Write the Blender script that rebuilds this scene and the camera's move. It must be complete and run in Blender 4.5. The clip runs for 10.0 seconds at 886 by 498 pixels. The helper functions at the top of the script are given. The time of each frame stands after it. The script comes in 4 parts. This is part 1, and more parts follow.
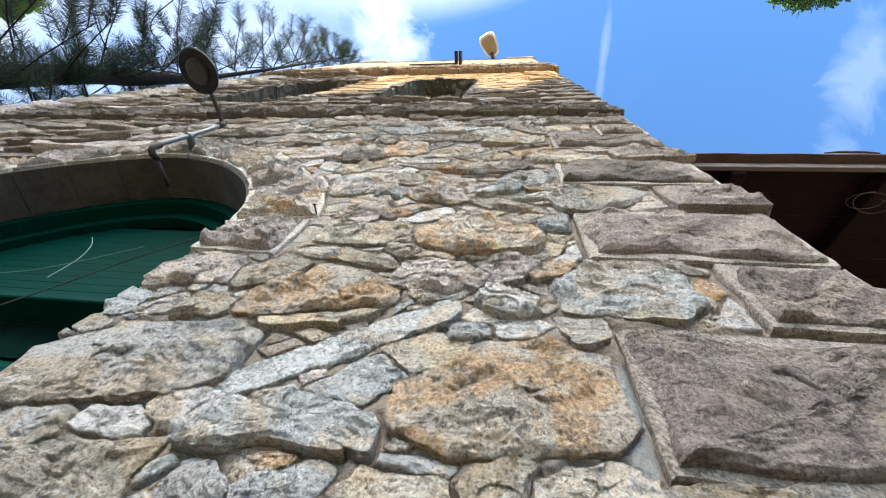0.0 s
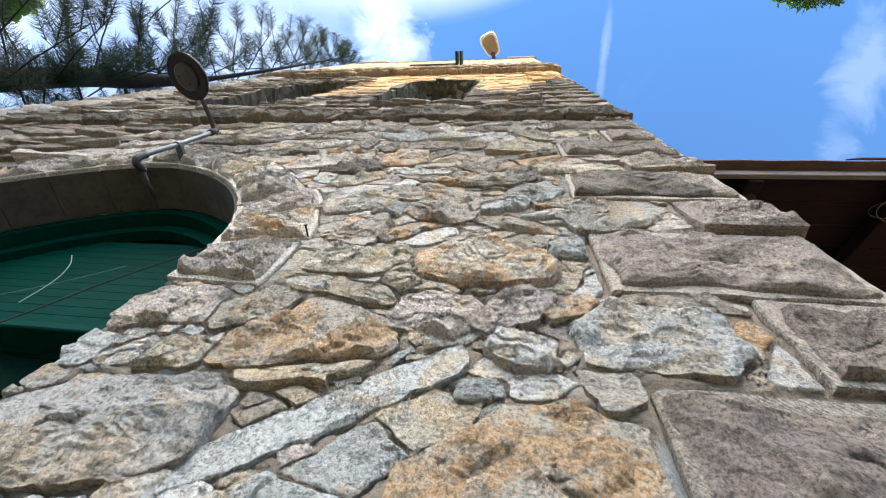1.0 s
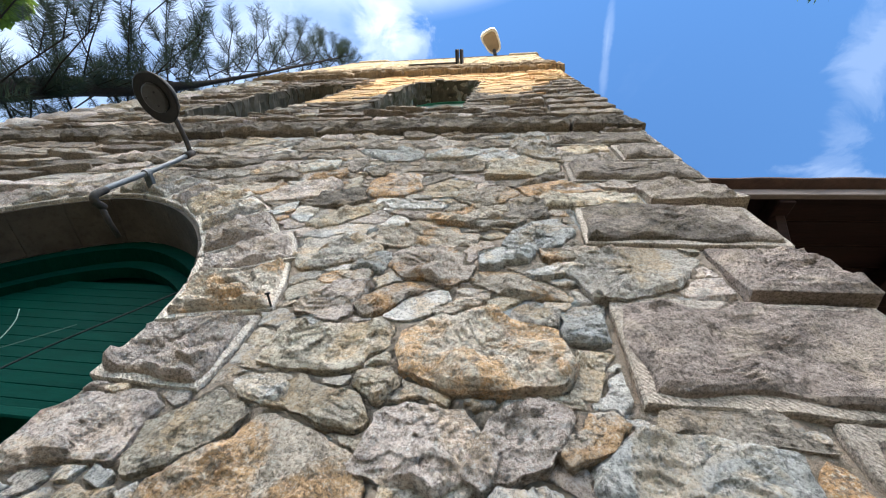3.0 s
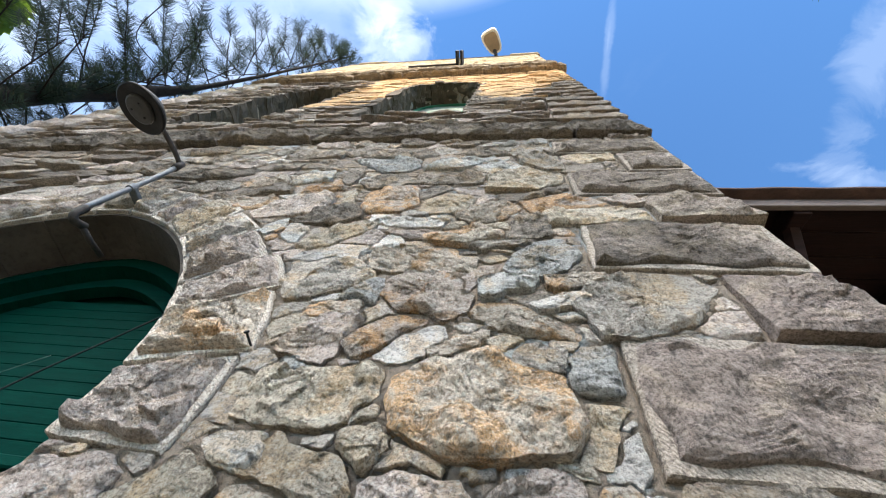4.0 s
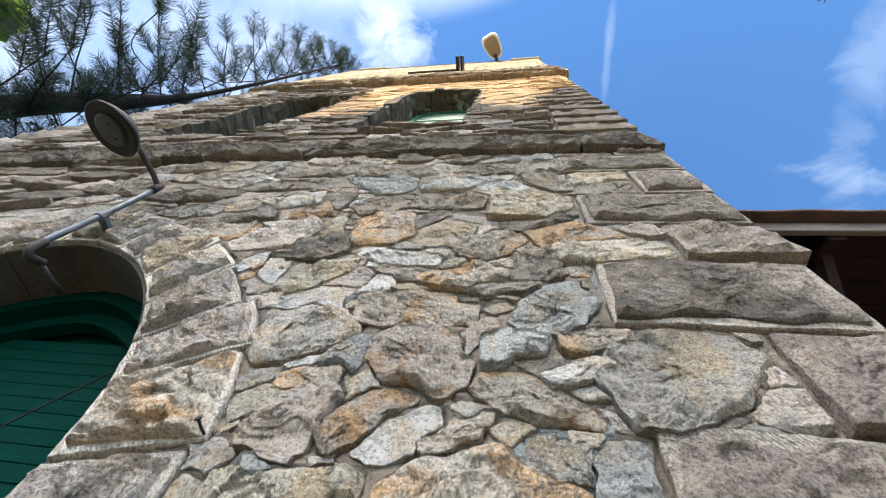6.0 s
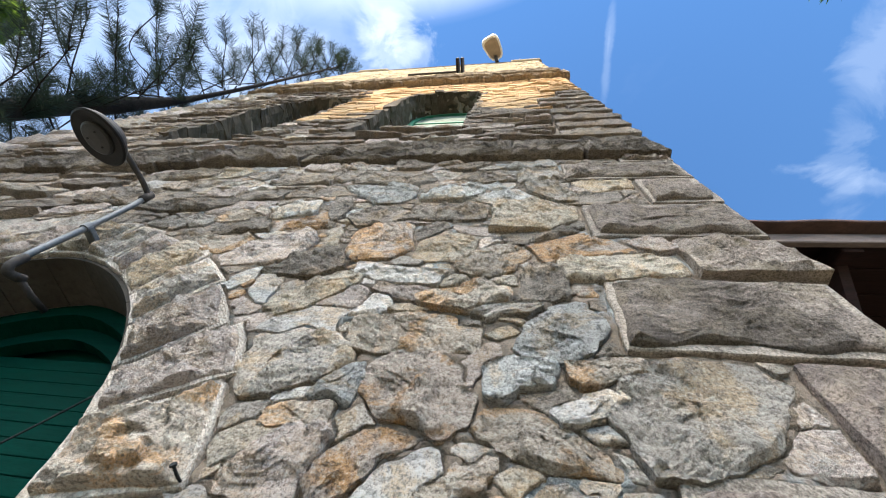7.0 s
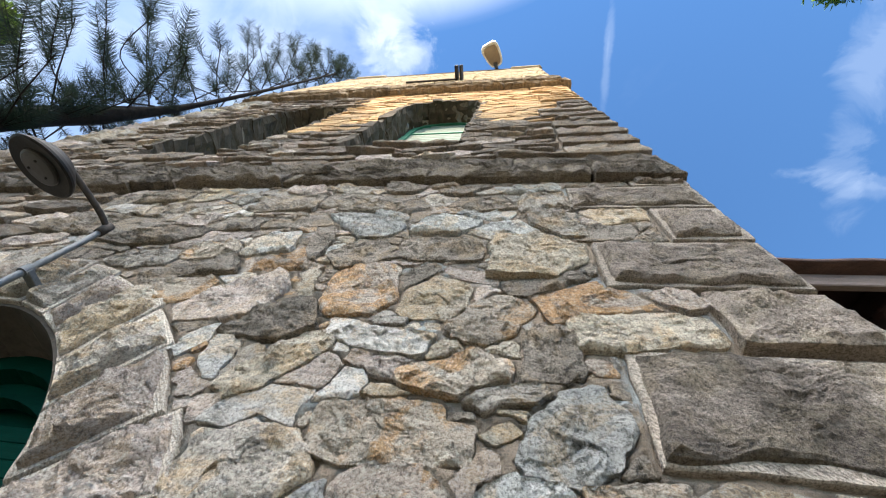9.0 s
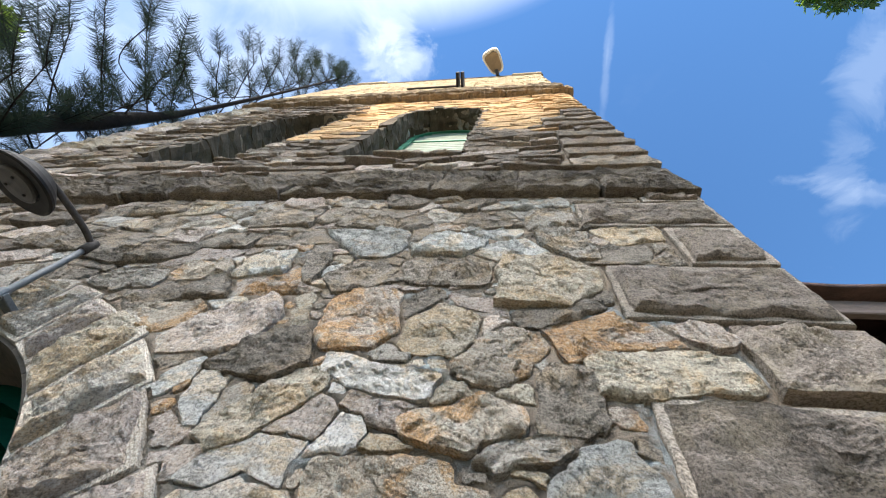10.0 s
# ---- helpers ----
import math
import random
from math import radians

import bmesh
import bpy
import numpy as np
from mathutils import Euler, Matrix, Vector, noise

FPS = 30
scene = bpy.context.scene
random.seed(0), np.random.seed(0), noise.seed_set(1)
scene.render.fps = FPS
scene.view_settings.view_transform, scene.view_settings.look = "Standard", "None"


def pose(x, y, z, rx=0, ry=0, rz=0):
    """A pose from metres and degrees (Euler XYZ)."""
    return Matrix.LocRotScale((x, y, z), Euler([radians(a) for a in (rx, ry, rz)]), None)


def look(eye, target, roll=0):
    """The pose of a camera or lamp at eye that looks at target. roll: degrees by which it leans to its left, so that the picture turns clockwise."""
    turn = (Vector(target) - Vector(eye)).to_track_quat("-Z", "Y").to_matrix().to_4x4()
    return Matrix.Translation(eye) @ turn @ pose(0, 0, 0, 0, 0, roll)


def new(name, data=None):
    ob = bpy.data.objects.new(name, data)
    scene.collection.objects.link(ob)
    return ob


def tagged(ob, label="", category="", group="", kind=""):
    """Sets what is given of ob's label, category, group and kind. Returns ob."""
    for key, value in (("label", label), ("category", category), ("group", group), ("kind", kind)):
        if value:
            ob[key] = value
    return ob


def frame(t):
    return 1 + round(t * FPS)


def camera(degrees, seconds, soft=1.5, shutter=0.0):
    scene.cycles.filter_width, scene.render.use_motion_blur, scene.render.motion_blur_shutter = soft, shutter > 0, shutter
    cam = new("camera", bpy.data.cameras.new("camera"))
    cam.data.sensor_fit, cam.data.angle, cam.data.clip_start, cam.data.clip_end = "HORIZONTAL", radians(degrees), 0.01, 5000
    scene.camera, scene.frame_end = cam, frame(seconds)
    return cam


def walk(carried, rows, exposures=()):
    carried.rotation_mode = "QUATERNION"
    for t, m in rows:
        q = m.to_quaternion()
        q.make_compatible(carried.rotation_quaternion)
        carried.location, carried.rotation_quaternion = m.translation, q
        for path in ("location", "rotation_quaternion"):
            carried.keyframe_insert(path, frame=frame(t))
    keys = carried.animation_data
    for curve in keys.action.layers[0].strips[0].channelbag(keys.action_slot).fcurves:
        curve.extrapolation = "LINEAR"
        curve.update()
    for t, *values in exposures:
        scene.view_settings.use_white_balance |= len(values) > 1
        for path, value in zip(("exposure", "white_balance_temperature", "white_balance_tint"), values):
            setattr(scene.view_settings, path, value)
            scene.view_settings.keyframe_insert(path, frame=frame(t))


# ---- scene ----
cam = camera(95.0, 10.0, soft=1.1)
PATH = [
    (0, (0.478, 0.387, 1.099), (0.183, 1.269, 2.87), 18.8),
    (0.5, (0.471, 0.385, 1.147), (0.173, 1.267, 2.918), 18.8),
    (1, (0.458, 0.373, 1.201), (0.159, 1.257, 2.97), 18.8),
    (1.5, (0.45, 0.357, 1.255), (0.147, 1.245, 3.021), 18.8),
    (2, (0.451, 0.337, 1.306), (0.14, 1.23, 3.069), 18.8),
    (2.5, (0.458, 0.325, 1.361), (0.143, 1.223, 3.12), 18.7),
    (4, (0.459, 0.294, 1.502), (0.13, 1.195, 3.257), 18.8),
    (4.5, (0.456, 0.283, 1.542), (0.123, 1.182, 3.297), 18.9),
    (5, (0.453, 0.274, 1.582), (0.118, 1.169, 3.339), 19.0),
    (5.5, (0.452, 0.271, 1.624), (0.116, 1.161, 3.383), 19.1),
    (7, (0.44, 0.259, 1.724), (0.101, 1.141, 3.486), 19.3),
    (7.5, (0.449, 0.249, 1.766), (0.111, 1.13, 3.529), 19.3),
    (8, (0.454, 0.241, 1.825), (0.116, 1.12, 3.589), 19.3),
    (8.5, (0.45, 0.232, 1.873), (0.111, 1.104, 3.641), 19.5),
    (9, (0.437, 0.23, 1.924), (0.097, 1.093, 3.695), 19.7),
    (9.5, (0.423, 0.225, 1.967), (0.084, 1.079, 3.743), 20.0),
    (10, (0.411, 0.215, 2.009), (0.073, 1.057, 3.791), 20.3),
]
walk(cam, [(t, look(eye, target, roll)) for t, eye, target, roll in PATH], exposures=((0.0, 1.33, 6050, 10), (2.5, 1.16, 6050, 10), (5.0, 1.09, 6050, 10), (10.0, 0.98, 6120, 10)))

# ---- light ----
SUN_EL, SUN_AZ = radians(46), radians(-166)      # azimuth from +y, clockwise: the sun stands behind the camera
sun_dir = Vector((math.sin(SUN_AZ) * math.cos(SUN_EL), math.cos(SUN_AZ) * math.cos(SUN_EL), math.sin(SUN_EL)))
lamp = bpy.data.lights.new("sun", "SUN")
lamp.energy, lamp.angle, lamp.color = 3.7, radians(0.6), (1.0, 0.80, 0.56)
new("sun", lamp).matrix_world = look((0, 0, 30), (-sun_dir.x * 10, -sun_dir.y * 10, 30 - sun_dir.z * 10))


def nd(nt, kind, **kw):
    n = nt.nodes.new(kind)
    for k, v in kw.items():
        n.inputs[k].default_value = v
    return n


def ramp(nt, src, stops):
    r = nt.nodes.new("ShaderNodeValToRGB")
    el = r.color_ramp.elements
    while len(el) < len(stops):
        el.new(0.5)
    for e, (p, c) in zip(el, stops):
        e.position = p
        e.color = c if len(c) == 4 else (*c, 1)
    nt.links.new(src, r.inputs[0])
    return r.outputs[0]


def mix(nt, fac, a, b, mode="MIX"):
    m = nt.nodes.new("ShaderNodeMixRGB")
    m.blend_type = mode
    for sock, v in zip(m.inputs, (fac, a, b)):
        if hasattr(v, "is_linked"):
            nt.links.new(v, sock)
        elif isinstance(v, (int, float)):
            sock.default_value = v
        else:
            sock.default_value = (*v, 1)
    return m.outputs[0]


def calc(nt, op, a, b=0.0):
    m = nt.nodes.new("ShaderNodeMath")
    m.operation = op
    for sock, v in zip(m.inputs, (a, b)):
        if hasattr(v, "is_linked"):
            nt.links.new(v, sock)
        else:
            sock.default_value = v
    return m.outputs[0]


def make_sky():
    """Clear blue sky with a few drifting clouds, placed by direction."""
    world = bpy.data.worlds.new("sky")
    scene.world = world
    world.use_nodes = True
    nt = world.node_tree
    bg = nt.nodes["Background"]
    sky = nt.nodes.new("ShaderNodeTexSky")
    sky.sky_type, sky.sun_disc = "NISHITA", False
    sky.sun_elevation, sky.sun_rotation = SUN_EL, SUN_AZ
    sky.air_density, sky.dust_density, sky.ozone_density = 1.0, 0.0, 1.0
    co = nt.nodes.new("ShaderNodeTexCoord").outputs["Generated"]
    fine = nd(nt, "ShaderNodeTexNoise", Scale=9.0, Detail=9.0, Roughness=0.6, Distortion=0.5)
    nt.links.new(co, fine.inputs["Vector"])
    wisp = nd(nt, "ShaderNodeTexNoise", Scale=3.2, Detail=7.0, Roughness=0.6, Distortion=1.2)
    nt.links.new(co, wisp.inputs["Vector"])
    total = ramp(nt, wisp.outputs[0], [(0.62, (0, 0, 0)), (0.98, (0.06, 0.06, 0.06))])
    for d, size, amount, ragged in CLOUDS:
        diff = nt.nodes.new("ShaderNodeVectorMath")
        diff.operation = "SUBTRACT"
        nt.links.new(co, diff.inputs[0])
        diff.inputs[1].default_value = Vector(d).normalized()
        scl = nt.nodes.new("ShaderNodeVectorMath")
        scl.operation = "DIVIDE"
        nt.links.new(diff.outputs[0], scl.inputs[0])
        scl.inputs[1].default_value = size
        ln = nt.nodes.new("ShaderNodeVectorMath")
        ln.operation = "LENGTH"
        nt.links.new(scl.outputs[0], ln.inputs[0])
        edge = calc(nt, "ADD", ln.outputs["Value"], calc(nt, "MULTIPLY", calc(nt, "SUBTRACT", fine.outputs[0], 0.5), -ragged))
        blob = ramp(nt, edge, [(0.0, (amount,) * 3), (0.45, (amount * 0.55,) * 3), (1.0, (0, 0, 0))])
        blob.node.color_ramp.interpolation = "EASE"
        total = mix(nt, 1.0, total, blob, "SCREEN")
    # bright glow added round the sun, out of view, to light the wall
    dot = nt.nodes.new("ShaderNodeVectorMath")
    dot.operation = "DOT_PRODUCT"
    nt.links.new(co, dot.inputs[0])
    dot.inputs[1].default_value = sun_dir
    fill_glow = ramp(nt, calc(nt, "MULTIPLY_ADD", dot.outputs["Value"], 0.5), [(0.885, (0, 0, 0)), (0.925, (0.10,) * 3), (0.985, (1, 1, 1))])
    fill_glow.node.inputs[0].links[0].from_node.inputs[2].default_value = 0.5
    glare = mix(nt, 1.0, (62.0, 57.5, 51.0), mix(nt, fine.outputs[0], (0.7,) * 3, (1.25,) * 3), "MULTIPLY")
    base_sky = mix(nt, fill_glow, mix(nt, 1.0, sky.outputs[0], (0.70, 0.99, 1.17), "MULTIPLY"), glare)
    out = mix(nt, total, base_sky, (4.25, 4.75, 5.5))
    nt.links.new(out, bg.inputs[0])
    bg.inputs[1].default_value = 0.12


CLOUDS = (
    ((-0.265, -0.06, 0.963), (0.075, 0.10, 0.10), 0.95, 3.0),
    ((-0.21, -0.005, 0.978), (0.05, 0.045, 0.06), 0.6, 3.0),
    ((0.19, 0.02, 0.98), (0.013, 0.14, 0.12), 0.28, 1.8),
    ((0.57, 0.04, 0.82), (0.04, 0.26, 0.14), 0.24, 3.6),
    ((0.61, 0.25, 0.76), (0.11, 0.022, 0.09), 0.24, 3.4),
    ((-0.80, -0.10, 0.60), (0.46, 0.40, 0.40), 0.76, 1.0),
    ((-0.50, -0.02, 0.86), (0.30, 0.26, 0.28), 0.60, 1.2),
)
make_sky()

# ---- materials ----


def material(name, rough=0.85, metal=0.0):
    m = bpy.data.materials.new(name)
    m.use_nodes = True
    b = m.node_tree.nodes["Principled BSDF"]
    b.inputs["Roughness"].default_value, b.inputs["Metallic"].default_value = rough, metal
    b.inputs["Specular IOR Level"].default_value = 0.25
    return m, m.node_tree, b


def noise_at(nt, co, scale, detail=5.0, rough=0.6, dist=0.0):
    n = nd(nt, "ShaderNodeTexNoise", Scale=scale, Detail=detail, Roughness=rough, Distortion=dist)
    nt.links.new(co, n.inputs["Vector"])
    return n.outputs[0]


def bump(nt, bsdf, layers):
    prev = None
    for h, strength, dist in layers:
        b = nt.nodes.new("ShaderNodeBump")
        b.inputs["Strength"].default_value, b.inputs["Distance"].default_value = strength, dist
        nt.links.new(h, b.inputs["Height"])
        if prev:
            nt.links.new(prev, b.inputs["Normal"])
        prev = b.outputs[0]
    nt.links.new(prev, bsdf.inputs["Normal"])


def stone_material(name, base, stain, amount=0.5, dark=0.45, soot=0.0, spread=0.55, tooled=False):
    """Weathered rubble stone: base colour, iron stains, pale crust, dark pits."""
    base, stain = tuple(c * k for c, k in zip(base, (1.19, 1.13, 1.06))), tuple(c * 1.15 for c in stain)
    m, nt, b = material(name, 0.9)
    geo = nt.nodes.new("ShaderNodeNewGeometry")
    info = nt.nodes.new("ShaderNodeObjectInfo")
    rnd = calc(nt, "FRACT", calc(nt, "ADD", info.outputs["Random"], geo.outputs["Random Per Island"]))
    shift = nt.nodes.new("ShaderNodeVectorMath")
    shift.operation = "ADD"
    comb = nt.nodes.new("ShaderNodeCombineXYZ")
    for k, f in enumerate((7.0, 13.0, 5.0)):
        nt.links.new(calc(nt, "MULTIPLY", rnd, f), comb.inputs[k])
    nt.links.new(geo.outputs["Position"], shift.inputs[0])
    nt.links.new(comb.outputs[0], shift.inputs[1])
    co = shift.outputs[0]
    big = noise_at(nt, co, 5.0, 6, 0.6, 0.6)
    mid = noise_at(nt, co, 40.0, 9, 0.76, 0.5)
    fine = noise_at(nt, co, 190.0, 6, 0.8, 0.3)
    crust = noise_at(nt, co, 22.0, 9, 0.75, 0.8)
    patch = noise_at(nt, co, 8.0, 8, 0.62, 0.9)
    full = min(1.0, amount + 0.35)
    col = mix(nt, ramp(nt, patch, [(0.53 - 0.10 * amount, (0, 0, 0)), (0.60 - 0.08 * amount, (full,) * 3)]), base, stain)
    col = mix(nt, ramp(nt, mid, [(0.36, (0.9,) * 3), (0.475, (0, 0, 0))]), col, tuple(c * dark * 0.85 for c in base))
    col = mix(nt, ramp(nt, crust, [(0.56, (0, 0, 0)), (0.70, (0.55,) * 3)]), col, tuple(min(c * 1.28 + 0.05, 0.62) for c in base))
    # slanting bedding streaks, then fine dark and pale specks
    lay = nt.nodes.new("ShaderNodeMapping")
    lay.inputs["Rotation"].default_value = (0, radians(-14), 0)
    lay.inputs["Scale"].default_value = (0.28, 1.0, 1.0)
    nt.links.new(co, lay.inputs["Vector"])
    streak = noise_at(nt, lay.outputs[0], 62.0, 7, 0.72, 0.4)
    col = mix(nt, ramp(nt, streak, [(0.36, (0.75,) * 3), (0.49, (0, 0, 0))]), col, tuple(c * dark * 1.1 for c in base))
    col = mix(nt, ramp(nt, streak, [(0.54, (0, 0, 0)), (0.66, (0.40,) * 3)]), col, tuple(min(c * 1.3 + 0.06, 0.60) for c in base))
    col = mix(nt, ramp(nt, fine, [(0.42, (0.75,) * 3), (0.475, (0, 0, 0))]), col, tuple(c * dark * 0.65 for c in base))
    col = mix(nt, ramp(nt, fine, [(0.53, (0, 0, 0)), (0.60, (0.55,) * 3)]), col, tuple(min(c * 1.5 + 0.08, 0.72) for c in base))
    if soot:
        lichen = noise_at(nt, geo.outputs["Position"], 2.6, 6, 0.6, 0.9)
        rag = calc(nt, "ADD", lichen, calc(nt, "MULTIPLY", calc(nt, "SUBTRACT", mid, 0.5), 0.35))
        col = mix(nt, ramp(nt, rag, [(spread, (0, 0, 0)), (spread + 0.12, (soot,) * 3)]), col, (0.20, 0.20, 0.19), "MULTIPLY")
    hsv = nt.nodes.new("ShaderNodeHueSaturation")
    nt.links.new(col, hsv.inputs["Color"])
    nt.links.new(calc(nt, "MULTIPLY_ADD", rnd, 0.45), hsv.inputs["Value"])
    hsv.inputs["Value"].links[0].from_node.inputs[2].default_value = 0.80
    nt.links.new(hsv.outputs[0], b.inputs["Base Color"])
    grit = noise_at(nt, co, 95.0, 7, 0.75, 0.4)
    if tooled:
        # rows of chisel strokes
        wave = nd(nt, "ShaderNodeTexWave", Scale=70.0, Distortion=6.0, Detail=3.0)
        wave.bands_direction = "DIAGONAL"
        nt.links.new(co, wave.inputs["Vector"])
        bump(nt, b, [(mid, 0.8, 0.010), (wave.outputs["Fac"], 0.7, 0.0016), (fine, 1.0, 0.003)])
        return m
    bump(nt, b, [(big, 0.35, 0.02), (mid, 1.0, 0.017), (streak, 0.9, 0.007), (grit, 1.0, 0.006), (fine, 1.0, 0.003)])
    return m


STONE = {
    "g": stone_material("grey_stone", (0.42, 0.39, 0.355), (0.50, 0.355, 0.20), 0.35, 0.40, 0.3),
    "b": stone_material("blue_grey_stone", (0.455, 0.47, 0.465), (0.53, 0.39, 0.23), 0.25, 0.38),
    "o": stone_material("ochre_stone", (0.48, 0.425, 0.36), (0.54, 0.335, 0.165), 0.62, 0.38),
    "y": stone_material("sandy_stone", (0.46, 0.415, 0.345), (0.51, 0.365, 0.21), 0.42, 0.38),
    "r": stone_material("rust_stone", (0.45, 0.39, 0.345), (0.52, 0.30, 0.13), 0.62, 0.36),
    "p": stone_material("mauve_brown_stone", (0.48, 0.42, 0.385), (0.47, 0.35, 0.23), 0.30, 0.38),
    "w": stone_material("pale_stone", (0.57, 0.56, 0.54), (0.55, 0.40, 0.23), 0.38, 0.42),
    "d": stone_material("shaded_weathered_stone", (0.205, 0.18, 0.155), (0.27, 0.195, 0.125), 0.4, 0.38, 0.5),
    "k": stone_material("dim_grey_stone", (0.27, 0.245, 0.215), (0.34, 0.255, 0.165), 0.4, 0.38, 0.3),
    "s": stone_material("sunlit_sandstone", (0.51, 0.345, 0.19), (0.54, 0.29, 0.11), 0.5, 0.66),
}
QUOIN = stone_material("quoin_stone", (0.30, 0.255, 0.232), (0.43, 0.35, 0.27), 0.35, 0.38, 0.6)
SOOTY = stone_material("sooty_quoin_stone", (0.30, 0.262, 0.232), (0.34, 0.28, 0.20), 0.35, 0.38, 0.72, 0.56)
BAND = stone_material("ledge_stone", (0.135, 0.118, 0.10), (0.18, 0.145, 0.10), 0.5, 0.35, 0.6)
CORNICE = stone_material("cornice_stone", (0.24, 0.19, 0.135), (0.30, 0.21, 0.11), 0.5, 0.35, 0.7)
CREAM = stone_material("cream_sandstone", (0.44, 0.36, 0.24), (0.44, 0.29, 0.145), 0.4, 0.6)


def mortar_material():
    m, nt, b = material("mortar", 0.95)
    co = nt.nodes.new("ShaderNodeNewGeometry").outputs["Position"]
    big, mid, fine = noise_at(nt, co, 4.5, 5, 0.6, 0.6), noise_at(nt, co, 30, 7, 0.7), noise_at(nt, co, 260, 5, 0.7)
    col = mix(nt, ramp(nt, big, [(0.565, (0, 0, 0)), (0.64, (0.75,) * 3)]), (0.35, 0.28, 0.215), (0.42, 0.48, 0.50))
    dark_blotch = noise_at(nt, co, 2.1, 6, 0.6, 0.8)
    col = mix(nt, ramp(nt, dark_blotch, [(0.54, (0, 0, 0)), (0.64, (0.8,) * 3)]), col, (0.09, 0.083, 0.073))
    col = mix(nt, ramp(nt, mid, [(0.32, (0.7,) * 3), (0.5, (0, 0, 0))]), col, (0.15, 0.135, 0.115))
    col = mix(nt, ramp(nt, fine, [(0.36, (0.6,) * 3), (0.48, (0, 0, 0))]), col, (0.14, 0.13, 0.115))
    nt.links.new(col, b.inputs["Base Color"])
    bump(nt, b, [(mid, 1.0, 0.020), (noise_at(nt, co, 90, 6, 0.75), 1.0, 0.008), (fine, 1.0, 0.004)])
    return m


def simple_material(name, c1, c2, scale, rough=0.6, metal=0.0, bumpy=0.3, dist=0.002, stretch=(1, 1, 1)):
    m, nt, b = material(name, rough, metal)
    pos = nt.nodes.new("ShaderNodeNewGeometry").outputs["Position"]
    mp = nt.nodes.new("ShaderNodeVectorMath")
    mp.operation = "MULTIPLY"
    nt.links.new(pos, mp.inputs[0])
    mp.inputs[1].default_value = stretch
    co = mp.outputs[0]
    n1, n2 = noise_at(nt, co, scale, 6, 0.65), noise_at(nt, co, scale * 7, 5, 0.7)
    col = mix(nt, ramp(nt, n1, [(0.35, (0, 0, 0)), (0.65, (1, 1, 1))]), c1, c2)
    col = mix(nt, ramp(nt, n2, [(0.3, (0.5,) * 3), (0.5, (0, 0, 0))]), col, tuple(c * 0.5 for c in c1))
    nt.links.new(col, b.inputs["Base Color"])
    bump(nt, b, [(n1, bumpy, dist * 3), (n2, bumpy, dist)])
    return m


MORTAR = mortar_material()
PALE_MARGIN = stone_material("pale_chiselled_margin", (0.46, 0.415, 0.365), (0.48, 0.43, 0.37), 0.4, 0.5, tooled=True)
MARGIN = stone_material("chiselled_margin", (0.325, 0.288, 0.25), (0.36, 0.315, 0.265), 0.4, 0.45, tooled=True)
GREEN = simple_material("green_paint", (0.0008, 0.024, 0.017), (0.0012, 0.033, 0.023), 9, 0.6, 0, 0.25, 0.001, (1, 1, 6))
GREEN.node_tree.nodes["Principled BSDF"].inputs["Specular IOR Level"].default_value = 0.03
GREEN_UP = simple_material("faded_green_paint", (0.03, 0.20, 0.12), (0.06, 0.26, 0.16), 9, 0.6)
PALE = simple_material("faded_white_boards", (0.13, 0.19, 0.16), (0.18, 0.24, 0.205), 12, 0.7)
SHADED_SOFFIT = simple_material("reveal_stone", (0.055, 0.045, 0.037), (0.085, 0.072, 0.060), 8, 0.95, 0, 0.7, 0.004)
SHADED_REVEAL = simple_material("shaded_window_lining", (0.075, 0.061, 0.046), (0.12, 0.097, 0.074), 9, 0.95, 0, 0.8, 0.006)
PIPE = simple_material("galvanised_steel", (0.13, 0.14, 0.148), (0.19, 0.20, 0.205), 25, 0.5, 0.4, 0.1)
RUST = simple_material("dull_brown_iron", (0.052, 0.046, 0.042), (0.085, 0.072, 0.062), 30, 0.7, 0.4, 0.4)
LAMP_BODY = simple_material("weathered_lamp_housing", (0.009, 0.0082, 0.0076), (0.016, 0.0145, 0.0135), 20, 0.6, 0.1, 0.2)
LENS = simple_material("dusty_lens", (0.027, 0.0255, 0.024), (0.040, 0.038, 0.035), 25, 0.4, 0, 0.1)
WHITE = simple_material("white_enamel", (0.72, 0.70, 0.66), (0.80, 0.78, 0.74), 8, 0.5)
AMBER = simple_material("yellowed_cover", (0.22, 0.17, 0.12), (0.28, 0.22, 0.155), 8, 0.4)
BLACK = simple_material("black_cable", (0.012, 0.012, 0.012), (0.02, 0.02, 0.02), 40, 0.6)
GAP = simple_material("gap_shade_green", (0.003, 0.010, 0.008), (0.005, 0.016, 0.012), 12, 1.0, 0, 0.1)
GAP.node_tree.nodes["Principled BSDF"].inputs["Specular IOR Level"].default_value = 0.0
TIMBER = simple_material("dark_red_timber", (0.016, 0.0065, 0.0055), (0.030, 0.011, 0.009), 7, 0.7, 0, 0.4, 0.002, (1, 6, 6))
FASCIA = simple_material("grey_brown_fascia", (0.11, 0.085, 0.075), (0.16, 0.125, 0.11), 6, 0.75, 0, 0.4, 0.002, (1, 5, 5))
TILE = simple_material("roof_tile", (0.06, 0.038, 0.033), (0.10, 0.058, 0.048), 9, 0.85, 0, 0.5)
# plaster coloured near-black to carry the shade under the eaves
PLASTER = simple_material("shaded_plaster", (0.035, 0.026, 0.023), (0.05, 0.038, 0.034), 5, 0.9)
EARTH = simple_material("trodden_earth", (0.20, 0.17, 0.13), (0.14, 0.13, 0.08), 0.8, 0.95, 0, 0.8, 0.02)
